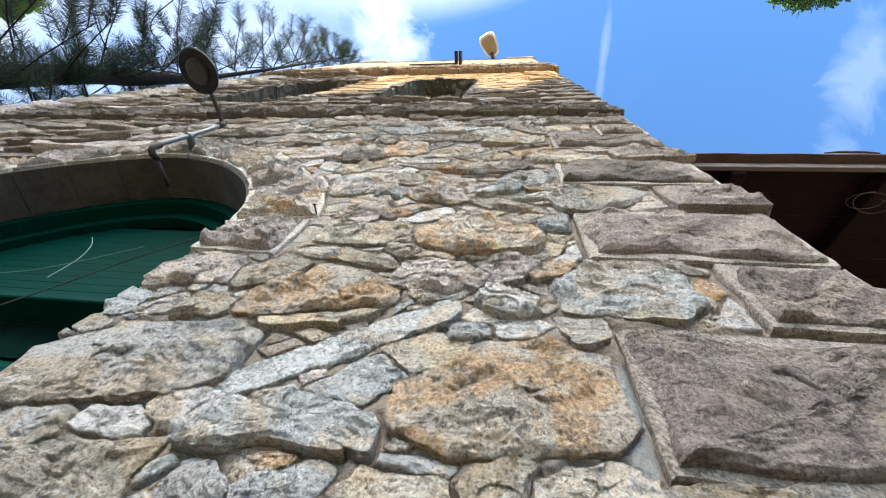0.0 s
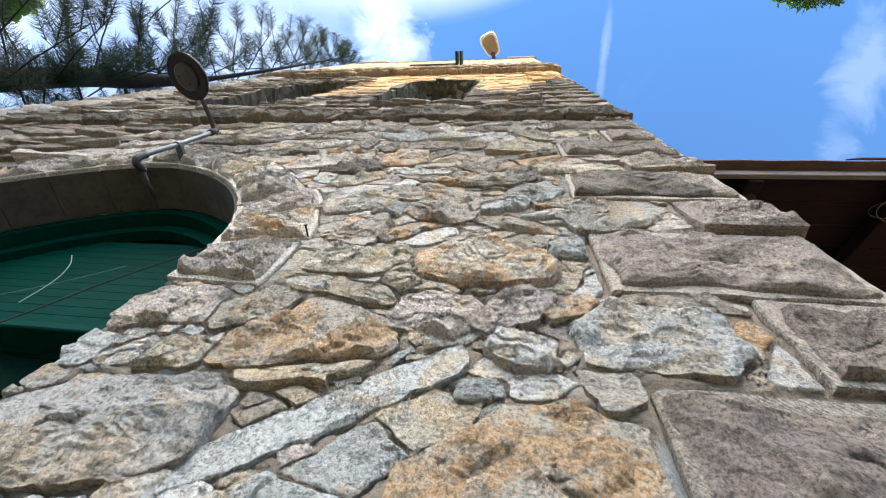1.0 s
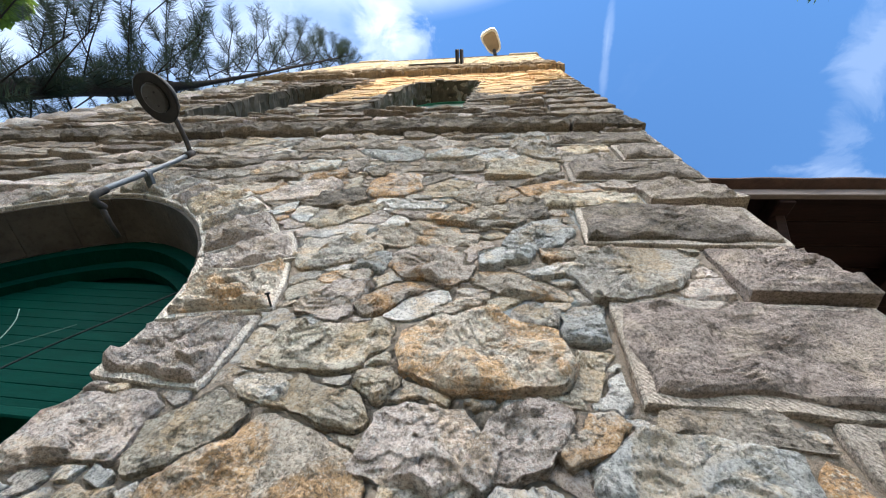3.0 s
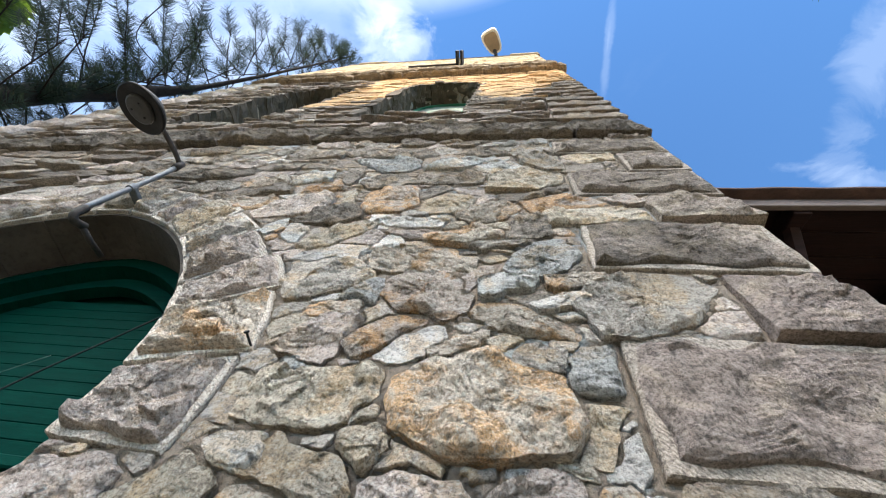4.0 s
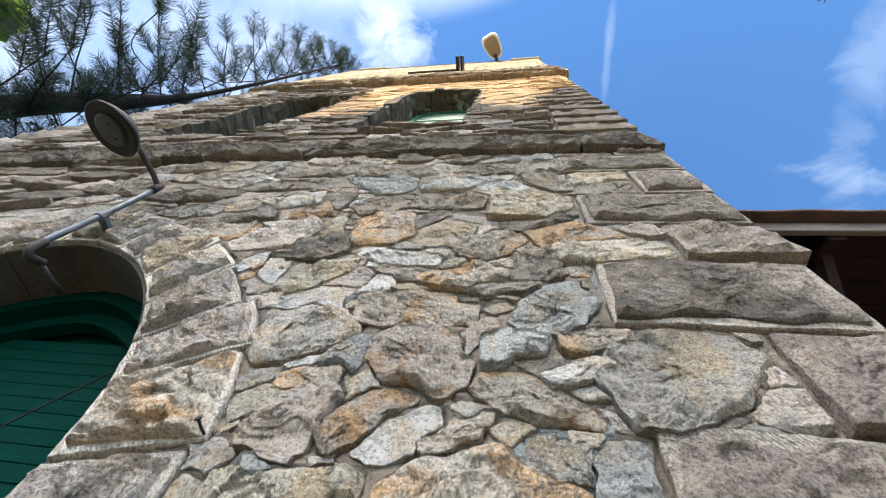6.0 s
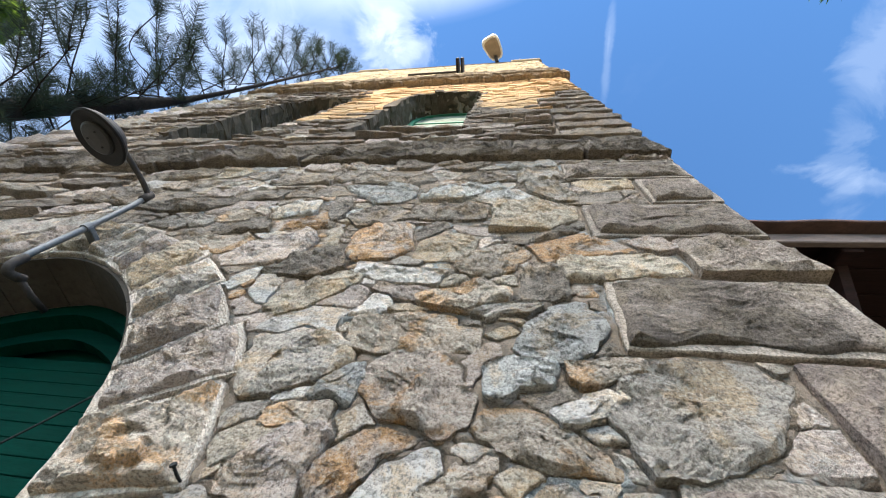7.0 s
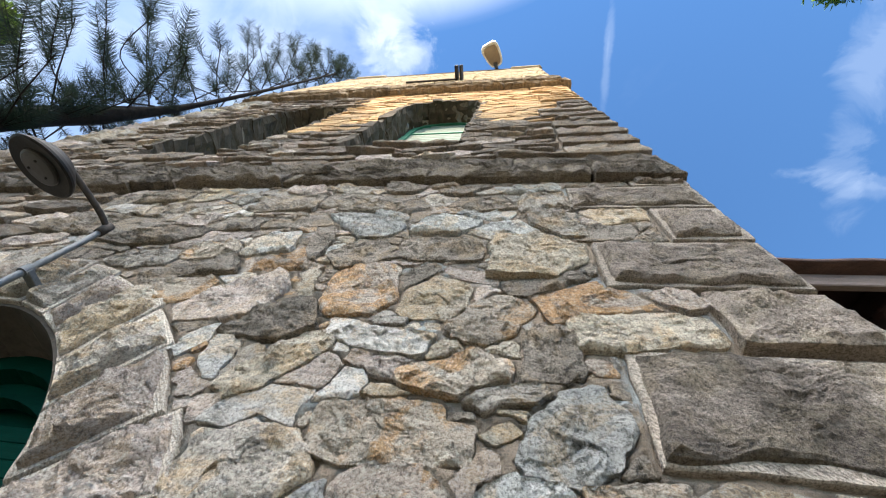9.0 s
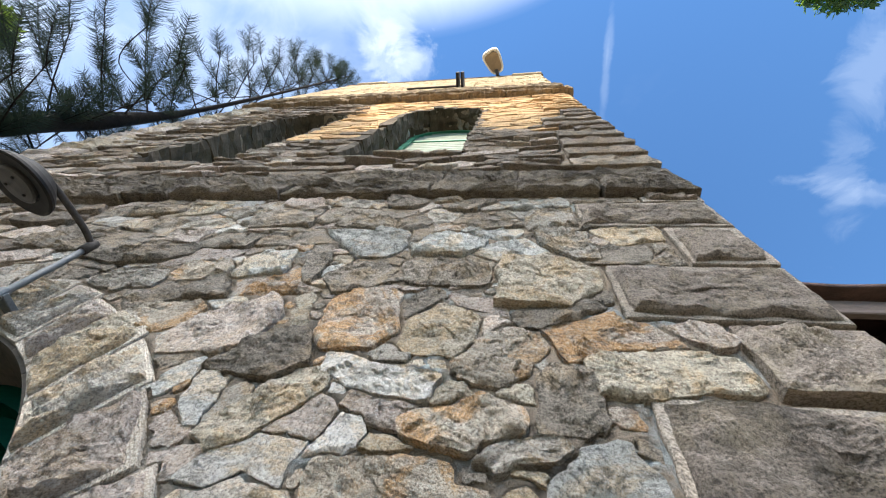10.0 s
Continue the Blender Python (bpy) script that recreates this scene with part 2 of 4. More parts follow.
BARK = simple_material("conifer_bark", (0.010, 0.008, 0.007), (0.020, 0.016, 0.013), 14, 0.95, 0, 0.9, 0.01)
NEEDLE = simple_material("conifer_needles", (0.006, 0.014, 0.015), (0.015, 0.028, 0.024), 3, 0.55)
LEAF = simple_material("broad_leaves", (0.050, 0.095, 0.022), (0.095, 0.14, 0.035), 3, 0.5)


def let_light_through(m, colour, amount):
    nt = m.node_tree
    out, b = nt.nodes["Material Output"], nt.nodes["Principled BSDF"]
    tr = nd(nt, "ShaderNodeBsdfTranslucent", Color=(*colour, 1))
    mx = nd(nt, "ShaderNodeMixShader", Fac=amount)
    nt.links.new(b.outputs[0], mx.inputs[1])
    nt.links.new(tr.outputs[0], mx.inputs[2])
    nt.links.new(mx.outputs[0], out.inputs["Surface"])


let_light_through(LEAF, (0.16, 0.26, 0.03), 0.5)
let_light_through(NEEDLE, (0.08, 0.12, 0.06), 0.15)

# ---- building helpers ----


def part(name, bm, mat, parent=None, label="", loc=(0, 0, 0), smooth=False):
    me = bpy.data.meshes.new(name)
    bm.to_mesh(me)
    bm.free()
    for mm in (mat if isinstance(mat, (list, tuple)) else (mat,)):
        me.materials.append(mm)
    if smooth:
        me.polygons.foreach_set("use_smooth", [True] * len(me.polygons))
    ob = new(name, me)
    ob.location = loc
    if parent:
        ob.parent = parent
    if label:
        tagged(ob, label)
    return ob


def raw_part(name, verts, faces, mat, parent=None, loc=(0, 0, 0), smooth=False, index=None):
    me = bpy.data.meshes.new(name)
    me.from_pydata(verts, [], faces)
    for mm in (mat if isinstance(mat, (list, tuple)) else (mat,)):
        me.materials.append(mm)
    if index is not None:
        me.polygons.foreach_set("material_index", index)
    if smooth:
        me.polygons.foreach_set("use_smooth", [True] * len(me.polygons))
    me.update()
    ob = new(name, me)
    ob.location = loc
    if parent:
        ob.parent = parent
    return ob


def box_bm(x0, x1, y0, y1, z0, z1, bevel=0.004, bm=None):
    bm = bm or bmesh.new()
    r = bmesh.ops.create_cube(bm, size=1, matrix=Matrix.Translation(((x0 + x1) / 2, (y0 + y1) / 2, (z0 + z1) / 2)) @ Matrix.Diagonal((x1 - x0, y1 - y0, z1 - z0, 1)))
    if bevel:
        bmesh.ops.bevel(bm, geom=list({e for v in r["verts"] for e in v.link_edges}), offset=bevel, segments=1, affect="EDGES")
    return bm


def tube_bm(points, radii, n=10, bm=None, cap=True):
    """A round bar along a line of points."""
    bm = bm or bmesh.new()
    pts = [Vector(p) for p in points]
    rings = []
    side = None
    for i, p in enumerate(pts):
        d = (pts[min(i + 1, len(pts) - 1)] - pts[max(i - 1, 0)]).normalized()
        side = (side - d * side.dot(d)).normalized() if side else d.orthogonal().normalized()
        up = d.cross(side)
        r = radii[i] if isinstance(radii, (list, tuple)) else radii
        rings.append([bm.verts.new(p + (side * math.cos(a) + up * math.sin(a)) * r) for a in (2 * math.pi * k / n for k in range(n))])
    for a, b in zip(rings, rings[1:]):
        for k in range(n):
            bm.faces.new((a[k], a[(k + 1) % n], b[(k + 1) % n], b[k]))
    if cap:
        bm.faces.new(rings[0][::-1])
        bm.faces.new(rings[-1])
    return bm


def bend(points, steps=6):
    """A smooth line through the points."""
    p = [Vector(points[0])] + [Vector(q) for q in points] + [Vector(points[-1])]
    out = []
    for i in range(1, len(p) - 2):
        for k in range(steps):
            t = k / steps
            out.append(0.5 * (2 * p[i] + (p[i + 1] - p[i - 1]) * t + (2 * p[i - 1] - 5 * p[i] + 4 * p[i + 1] - p[i + 2]) * t * t + (3 * p[i] - p[i - 1] - 3 * p[i + 1] + p[i + 2]) * t ** 3))
    return out + [p[-2]]


# ---- plan of the tower ----
FACE = 0.768                       # mortar face of the front wall
X_LEFT, X_RIGHT = -3.83, 1.11
Z_CORNICE, Z_TOP = 8.35, 12.5
DOOR_X, DOOR_SPRING, DOOR_HALF, DOOR_RISE, DOOR_BEND = -0.97, 1.90, 0.76, 0.77, 1.65
WINDOWS = ((-0.37, 0.44, 4.68, 6.85), (-2.03, 0.47, 4.60, 6.74))   # centre, half width, sill, spring


def door_curve(a):
    """Point of the doorway's arch at the angle a (0 right spring, pi left spring)."""
    c, s_ = math.cos(a), math.sin(a)
    k = (abs(c) ** DOOR_BEND + abs(s_) ** DOOR_BEND) ** (-1 / DOOR_BEND)
    return DOOR_X + DOOR_HALF * k * c, DOOR_SPRING + DOOR_RISE * k * s_


def in_door(x, z, grow=0.0):
    u = np.abs(x - DOOR_X) / (DOOR_HALF + grow)
    v = np.maximum(z - DOOR_SPRING, 0) / (DOOR_RISE + grow)
    return u ** DOOR_BEND + v ** DOOR_BEND < 1


def in_window(x, z, grow=0.0):
    hit = np.zeros(np.shape(x), bool)
    for cx, hw, sill, spring in WINDOWS:
        up = np.maximum(z - spring, 0)
        hit |= (np.hypot(x - cx, up) < hw + grow) & (z > sill - grow)
    return hit


def loop_door(n=28):
    return [door_curve(math.pi * i / n) for i in range(n + 1)] + [(DOOR_X - DOOR_HALF, 0.0), (DOOR_X + DOOR_HALF, 0.0)]


def loop_window(cx, hw, sill, spring, n=16):
    return [(cx + hw * math.cos(math.pi * i / n), spring + hw * math.sin(math.pi * i / n)) for i in range(n + 1)] + [(cx - hw, sill), (cx + hw, sill)]


def plate_with_holes(outer, holes, y0, y1):
    bm = bmesh.new()
    for lp in (outer, *holes):
        vs = [bm.verts.new((x, y0, z)) for x, z in lp]
        for a, b in zip(vs, vs[1:] + vs[:1]):
            bm.edges.new((a, b))
    bmesh.ops.triangle_fill(bm, edges=bm.edges[:], use_beauty=True, use_dissolve=False)
    ext = bmesh.ops.extrude_face_region(bm, geom=bm.faces[:])
    bmesh.ops.translate(bm, verts=[v for v in ext["geom"] if isinstance(v, bmesh.types.BMVert)], vec=(0, y1 - y0, 0))
    bmesh.ops.recalc_face_normals(bm, faces=bm.faces[:])
    return bm


def rect(x0, x1, z0, z1):
    return [(x0, z0), (x1, z0), (x1, z1), (x0, z1)]


wall = part("wall_south", plate_with_holes(rect(X_LEFT + 0.02, X_RIGHT - 0.02, -0.3, Z_CORNICE), [loop_door()] + [loop_window(*w) for w in WINDOWS], FACE + 0.012, FACE + 0.45), MORTAR)
tagged(wall, "rubble stone front wall of a church tower, grey and ochre", "wall", kind="structure")
for nm, b in (("wall_east", (X_RIGHT - 0.45, X_RIGHT - 0.02, FACE + 0.45, 5.5, -0.3, Z_CORNICE)), ("wall_west", (X_LEFT + 0.02, X_LEFT + 0.45, FACE + 0.45, 5.5, -0.3, Z_CORNICE)),
              ("wall_north", (X_LEFT + 0.02, X_RIGHT - 0.02, 5.5, 5.9, -0.3, Z_CORNICE))):
    tagged(part(nm, box_bm(*b, bevel=0), STONE["g"]), "grey rubble side wall of the church tower", "wall", kind="structure")
tagged(part("ground", box_bm(-300, 300, -300, 300, -0.4, 0.0, bevel=0), EARTH), "bare trodden earth around the tower", "ground", kind="structure")

# ---- stones ----


def stone_data(outline, proud, rings, seed, margin=0.0, rough=0.012, tilt=(0.0, 0.0), base=FACE, layers=0.5, sharp=0.010, crisp=0.45):
    """A rough-faced stone over an outline in x and z. Returns verts about the centre, faces, face materials, centre."""
    o = np.asarray(outline, float)
    c = o.mean(0)
    rel = o - c
    n = len(rel)
    size = np.abs(rel).max(0)
    rad = np.hypot(rel[:, 0], rel[:, 1])
    rows = [(rel, np.full(n, base + 0.03))]
    jit = np.array([noise.noise(Vector((p[0] * 9 + seed, p[1] * 9, seed * 0.37))) for p in o])
    if margin:
        edge = base - proud * 0.40
        rows.append((rel, np.full(n, edge + 0.004)))
        rows.append((rel * 0.985, np.full(n, edge)))
        inner = rel * np.maximum((size - (margin * (0.85 + 0.9 * jit))[:, None]) / size, 0.3)
        rows.append((inner * 1.02, edge + 0.002 * jit))
        start, lift = inner, base - proud
    else:
        rows.append((rel, np.minimum(base - proud * (crisp + (0.9 - crisp) * jit) + tilt[0] * rel[:, 0] + tilt[1] * rel[:, 1], base - 0.003)))
        start = rel * (1 - sharp / np.maximum(rad, 0.03))[:, None]
        lift = base - proud
    for k in range(rings):
        f = 1 - k / rings
        rows.append((start * f if k else start, None))
    verts = []
    for i, (p, y) in enumerate(rows):
        for j in range(n):
            x, z = p[j]
            if y is not None:
                verts.append((x, y[j], z))
                continue
            q = Vector((x + c[0], seed * 0.13, z + c[1]))
            a = noise.fractal(q * 9, 0.9, 2.1, 4)
            st = noise.noise(q * 16 + Vector((seed, 0, 0)))
            st = math.floor(st * 3.5) / 3.5
            b = noise.fractal(q * 38, 0.8, 2.0, 3)
            g = q * 17
            pc = noise.voronoi(g)[1][0]
            off = g - pc
            a += 1.5 * (noise.noise(pc * 3.3) * off.x + noise.noise(pc * 5.1 + Vector((9, 9, 9))) * off.z)
            soft = 1.0 if i > (4 if margin else 2) else 0.5
            d = rough * soft * (1.15 * a + layers * st * 1.1 + 0.40 * b)
            y_ = lift + tilt[0] * x + tilt[1] * z + d + ((0.35 if margin else 0.12) * proud if soft < 1 else 0)
            verts.append((x, min(y_, base - 0.002 - 0.004 * (seed * 0.377 % 1) - 0.0012 * b if not margin else edge), z))
    m = len(verts)
    verts.append((0.0, lift + rough * 0.5 * noise.noise(Vector((c[0] * 9, seed, c[1] * 9))), 0.0))
    faces, mats = [], []
    for i in range(len(rows) - 1):
        pale = 1 if margin and i < 3 else 0
        for j in range(n):
            k = (j + 1) % n
            faces.append((i * n + j, i * n + k, (i + 1) * n + k, (i + 1) * n + j))
            mats.append(pale)
    i = len(rows) - 1
    for j in range(n):
        faces.append((i * n + j, i * n + (j + 1) % n, m))
        mats.append(0)
    return [(x, y - base, z) for x, y, z in verts], faces, mats, (c[0], base, c[1])


def resample(poly, n, wob=0.0, seed=0):
    p = np.asarray(poly, float)
    q = np.vstack([p, p[:1]])
    seg = np.hypot(*np.diff(q, axis=0).T)
    cum = np.r_[0, np.cumsum(seg)]
    t = np.linspace(0, cum[-1], n, endpoint=False)
    out = np.c_[np.interp(t, cum, q[:, 0]), np.interp(t, cum, q[:, 1])]
    if wob:
        for k in range(n):
            x, z = out[k]
            a, b = Vector((x * 16, z * 16, seed)), Vector((x * 75, z * 75, seed + 5))
            out[k] += (wob * (noise.fractal(a, 0.7, 2, 3) + 0.45 * noise.noise(b)), wob * (noise.fractal(a + Vector((0, 0, 9)), 0.7, 2, 3) + 0.45 * noise.noise(b + Vector((0, 0, 7)))))
    return out


def place_stone(name, outline, mat, parent, **kw):
    v, f, mi, loc = stone_data(outline, **kw)
    return raw_part(name, v, f, mat, parent, loc, index=mi)


plan_stones = []


def lay_course(*stones):
    """Field stones: centre x, centre z, width, height, slope, colour, corner cuts in ninths (top left, top right, lower right, lower left), how far it stands out."""
    plan_stones.extend(stones)


def cut_block(x, z, w, h, slope, cuts):
    """Outline of a block whose four corners are knocked off."""
    a, b, c, d = (int(k) / 9 for k in cuts)
    hw, hh = w / 2, h / 2
    loc = np.array([(-hw, -hh * (1 - d)), (-hw * (1 - d), -hh), (hw * (1 - c), -hh), (hw, -hh * (1 - c)),
                    (hw, hh * (1 - b)), (hw * (1 - b), hh), (-hw * (1 - a), hh), (-hw, hh * (1 - a))])
    ca, sa = math.cos(radians(slope)), math.sin(radians(slope))
    return np.c_[x + loc[:, 0] * ca - loc[:, 1] * sa, z + loc[:, 0] * sa + loc[:, 1] * ca]


lay_course((-0.038, 1.473, 0.318, 0.151, 9, "w", "5432", 2), (0.124, 1.411, 0.111, 0.050, 15, "w", "3914", 1),
           (0.234, 1.396, 0.196, 0.063, 4, "b", "8501", 3), (-0.074, 1.351, 0.096, 0.062, 5, "w", "5309", 1),
           (0.037, 1.373, 0.087, 0.038, 4, "w", "1233", 1), (0.037, 1.309, 0.154, 0.078, 4, "y", "5115", 1),
           (0.189, 1.310, 0.070, 0.047, -10, "w", "2602", 2), (0.236, 1.340, 0.047, 0.027, 33, "o", "1425", 0))
lay_course((0.267, 1.319, 0.079, 0.038, 18, "b", "4114", 2), (0.375, 1.330, 0.100, 0.038, 7, "y", "5121", 1),
           (0.186, 1.582, 0.153, 0.030, 12, "y", "5351", 3), (0.164, 1.683, 0.255, 0.156, 15, "o", "8912", 2),
           (0.260, 1.533, 0.329, 0.051, 37, "b", "2322", 0), (0.487, 1.474, 0.269, 0.178, 9, "o", "8434", 2),
           (0.397, 1.362, 0.075, 0.016, -8, "b", "5352", 0), (0.481, 1.357, 0.078, 0.050, 37, "y", "3855", 2))
lay_course((0.576, 1.359, 0.118, 0.043, 7, "b", "5552", 1), (0.718, 1.371, 0.163, 0.031, 9, "g", "4404", 1),
           (0.491, 1.659, 0.083, 0.077, 13, "w", "1155", 3), (0.678, 1.723, 0.224, 0.141, 8, "b", "5533", 2),
           (0.480, 1.760, 0.165, 0.088, 54, "p", "4658", 3), (0.571, 1.774, 0.106, 0.031, 45, "o", "4313", 3),
           (0.740, 1.823, 0.156, 0.054, -5, "k", "9340", 0), (0.429, 1.586, 0.063, 0.037, 20, "b", "4240", 1))
lay_course((0.353, 1.746, 0.140, 0.117, -6, "p", "4441", 2), (0.374, 1.690, 0.100, 0.045, 23, "g", "3425", 1),
           (0.198, 1.795, 0.148, 0.058, -17, "y", "5762", 2), (0.268, 1.839, 0.062, 0.042, -25, "y", "2325", 1),
           (-0.122, 1.721, 0.162, 0.111, 8, "p", "5514", 2), (0.034, 1.725, 0.121, 0.095, 9, "y", "5194", 2),
           (-0.165, 1.599, 0.066, 0.066, 2, "b", "3036", 1), (-0.095, 1.598, 0.074, 0.041, 48, "w", "2275", 1))
lay_course((-0.019, 1.605, 0.085, 0.061, 3, "y", "2413", 2), (0.002, 1.531, 0.242, 0.064, 6, "w", "1913", 1),
           (0.143, 1.911, 0.174, 0.098, 2, "y", "0122", 2), (0.417, 1.929, 0.263, 0.193, 12, "o", "4726", 3),
           (0.580, 1.887, 0.041, 0.099, -10, "y", "6433", 1), (0.590, 2.009, 0.073, 0.107, -3, "b", "6232", 2),
           (0.509, 2.030, 0.077, 0.066, -11, "g", "3105", 2), (0.102, 1.813, 0.078, 0.045, -5, "b", "2413", 1))
lay_course((0.724, 2.213, 0.289, 0.183, 28, "g", "5673", 2), (0.032, 2.262, 0.199, 0.174, -5, "g", "5486", 2),
           (0.149, 2.205, 0.098, 0.053, 42, "b", "6465", 2), (0.103, 2.143, 0.106, 0.053, 3, "o", "4242", 1),
           (0.114, 2.064, 0.145, 0.103, 74, "p", "2830", 2), (0.217, 2.068, 0.128, 0.062, 47, "r", "5321", 2),
           (0.277, 2.219, 0.190, 0.157, -46, "r", "5765", 2), (0.242, 2.357, 0.256, 0.112, 5, "o", "4813", 1))
lay_course((0.321, 2.485, 0.180, 0.087, 17, "o", "2137", 3), (0.436, 2.444, 0.127, 0.050, 18, "g", "3452", 3),
           (0.148, 2.584, 0.249, 0.080, -12, "w", "2227", 2), (0.399, 2.670, 0.147, 0.189, -7, "o", "7690", 2),
           (-0.024, 2.501, 0.088, 0.228, -36, "y", "3353", 2), (0.134, 2.455, 0.061, 0.074, -4, "w", "3431", 1),
           (-0.174, 2.506, 0.067, 0.143, 20, "b", "3568", 0), (0.048, 2.782, 0.183, 0.228, 6, "r", "2244", 2))
lay_course((0.252, 2.749, 0.162, 0.181, -3, "y", "6552", 1), (-0.115, 2.812, 0.045, 0.156, 17, "y", "4303", 0),
           (-0.271, 2.714, 0.270, 0.193, 40, "p", "4068", 2), (-0.489, 2.756, 0.200, 0.123, -3, "o", "8146", 1),
           (0.507, 2.988, 0.253, 0.272, -2, "y", "0560", 3), (0.519, 2.834, 0.212, 0.077, 21, "y", "4762", 1),
           (0.687, 2.643, 0.260, 0.121, 11, "y", "2613", 2), (0.808, 2.765, 0.069, 0.104, 25, "p", "4732", 3))
lay_course((0.515, 2.564, 0.103, 0.156, -2, "k", "3351", 1), (0.531, 2.385, 0.130, 0.173, -7, "b", "8250", 1),
           (0.449, 2.257, 0.110, 0.078, 12, "b", "5421", 3), (0.605, 2.279, 0.140, 0.047, 11, "o", "1651", 2),
           (0.558, 2.194, 0.121, 0.049, 30, "w", "3555", 3), (0.488, 2.126, 0.201, 0.083, -21, "o", "6772", 1),
           (0.369, 2.052, 0.112, 0.035, 33, "o", "2553", 2), (-0.516, 3.454, 0.292, 0.196, 7, "y", "3423", 2))
lay_course((-0.809, 3.386, 0.200, 0.134, -2, "g", "8650", 2), (-0.140, 3.407, 0.222, 0.126, -3, "y", "2802", 2),
           (-0.045, 3.652, 0.150, 0.205, 10, "g", "2634", 3), (-0.273, 3.640, 0.256, 0.135, -6, "g", "8914", 2),
           (0.252, 3.622, 0.113, 0.233, -24, "g", "9431", 3), (0.310, 3.407, 0.220, 0.125, -23, "y", "1761", 2),
           (0.217, 3.209, 0.219, 0.181, -5, "b", "5750", 3), (-0.042, 3.207, 0.193, 0.218, 4, "b", "5146", 2))
lay_course((0.229, 3.019, 0.234, 0.167, 2, "p", "4324", 2), (-0.362, 3.054, 0.160, 0.178, 12, "b", "5103", 2),
           (-0.191, 3.062, 0.078, 0.260, 18, "y", "4395", 2), (-0.023, 2.987, 0.193, 0.141, 37, "g", "6752", 2),
           (0.573, 3.216, 0.158, 0.226, 9, "g", "2319", 3), (0.646, 3.379, 0.168, 0.073, 55, "y", "2097", 2),
           (-0.882, 3.117, 0.405, 0.176, 9, "y", "9847", 3), (-0.750, 2.936, 0.236, 0.107, -2, "g", "6524", 2))
lay_course((-0.539, 2.993, 0.184, 0.122, -4, "o", "3562", 2), (-1.232, 3.215, 0.483, 0.194, -7, "g", "2091", 2))
QUOINS = ((1.11, 1.355, 0.86), (1.38, 1.615, 0.645), (1.638, 1.832, 0.865), (1.842, 2.10, 0.648), (2.11, 2.325, 0.90), (2.335, 2.580, 0.645), (2.60, 2.805, 0.865),
          (2.82, 3.07, 0.665), (3.09, 3.35, 0.90), (3.365, 3.60, 0.648), (3.615, 3.72, 0.91))
BAND_Z0, BAND_Z1 = 3.70, 4.10


ALL_QUOINS = [(0.02, 0.30, 0.645), (0.31, 0.56, 0.87), (0.57, 0.84, 0.65), (0.85, 1.10, 0.65)] + list(QUOINS)
rq = random.Random(5)
zq = 4.14
while zq < Z_CORNICE - 0.15:
    hq = min(rq.uniform(0.20, 0.30), Z_CORNICE - zq - 0.02)
    ALL_QUOINS.append((zq, zq + hq, rq.choice((0.66, 0.88, 0.72))))
    zq += hq + 0.02


def blocked(x, z):
    """Where no field stone may lie: openings, arch ring, corner stones, ledge."""
    ql = np.full(np.shape(x), 0.79)
    for a, b, xl in ALL_QUOINS:
        ql = np.where((z >= a - 0.012) & (z < b + 0.008), xl - 0.012, ql)
    ring = in_door(x, z, 0.15) & (z > 1.83)
    return in_door(x, z, 0.012) | ring | in_window(x, z, 0.01) | (x > ql) | (x < X_LEFT + 0.02) | ((z > BAND_Z0 - 0.01) & (z < BAND_Z1 + 0.01)) | (z > Z_CORNICE - 0.01) | (z < 0.0)


rs = random.Random(11)
NEAR = (-1.50, 0.95, 1.10, BAND_Z0)
sites = []
z = 0.09
while z < Z_CORNICE:
    x = X_LEFT + rs.uniform(0, 0.2)
    h = rs.uniform(0.10, 0.17)
    while x < 0.95:
        w = rs.uniform(0.14, 0.38)
        cx, cz = x + w / 2, z + rs.uniform(-0.03, 0.03)
        x += w
        if blocked(np.array(cx), np.array(cz)) or (NEAR[0] < cx < NEAR[1] and NEAR[2] < cz < NEAR[3]):
            continue
        # sunlit tone above the tree's shadow line, shaded tone below: light put into colour
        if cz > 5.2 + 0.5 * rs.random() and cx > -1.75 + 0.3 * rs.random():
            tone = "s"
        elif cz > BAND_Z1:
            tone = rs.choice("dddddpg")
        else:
            # far-left stones above 2.5 m: the conifer's shade is put into darker tones
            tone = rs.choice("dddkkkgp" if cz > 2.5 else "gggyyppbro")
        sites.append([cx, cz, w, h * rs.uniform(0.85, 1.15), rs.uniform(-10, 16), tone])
    z += h
S = np.array([s_[:5] for s_ in sites])


def thin_out(p, tol):
    """The corners of a closed outline that straight edges within tol need."""
    n = len(p)
    a, b = int(p[:, 0].argmin()), int(p[:, 0].argmax())

    def run(i, j):
        if j - i < 2:
            return []
        u, v = p[i % n], p[j % n]
        d = v - u
        q = np.array([p[k % n] for k in range(i + 1, j)]) - u
        off = np.abs(q[:, 0] * d[1] - q[:, 1] * d[0]) / max(np.hypot(*d), 1e-6)
        k = int(off.argmax())
        if off[k] < tol:
            return []
        m = i + 1 + k
        return run(i, m) + [m] + run(m, j)

    lo, hi = min(a, b), max(a, b)
    keep = [lo] + run(lo, hi) + [hi] + run(hi, lo + n)
    return [k % n for k in keep]


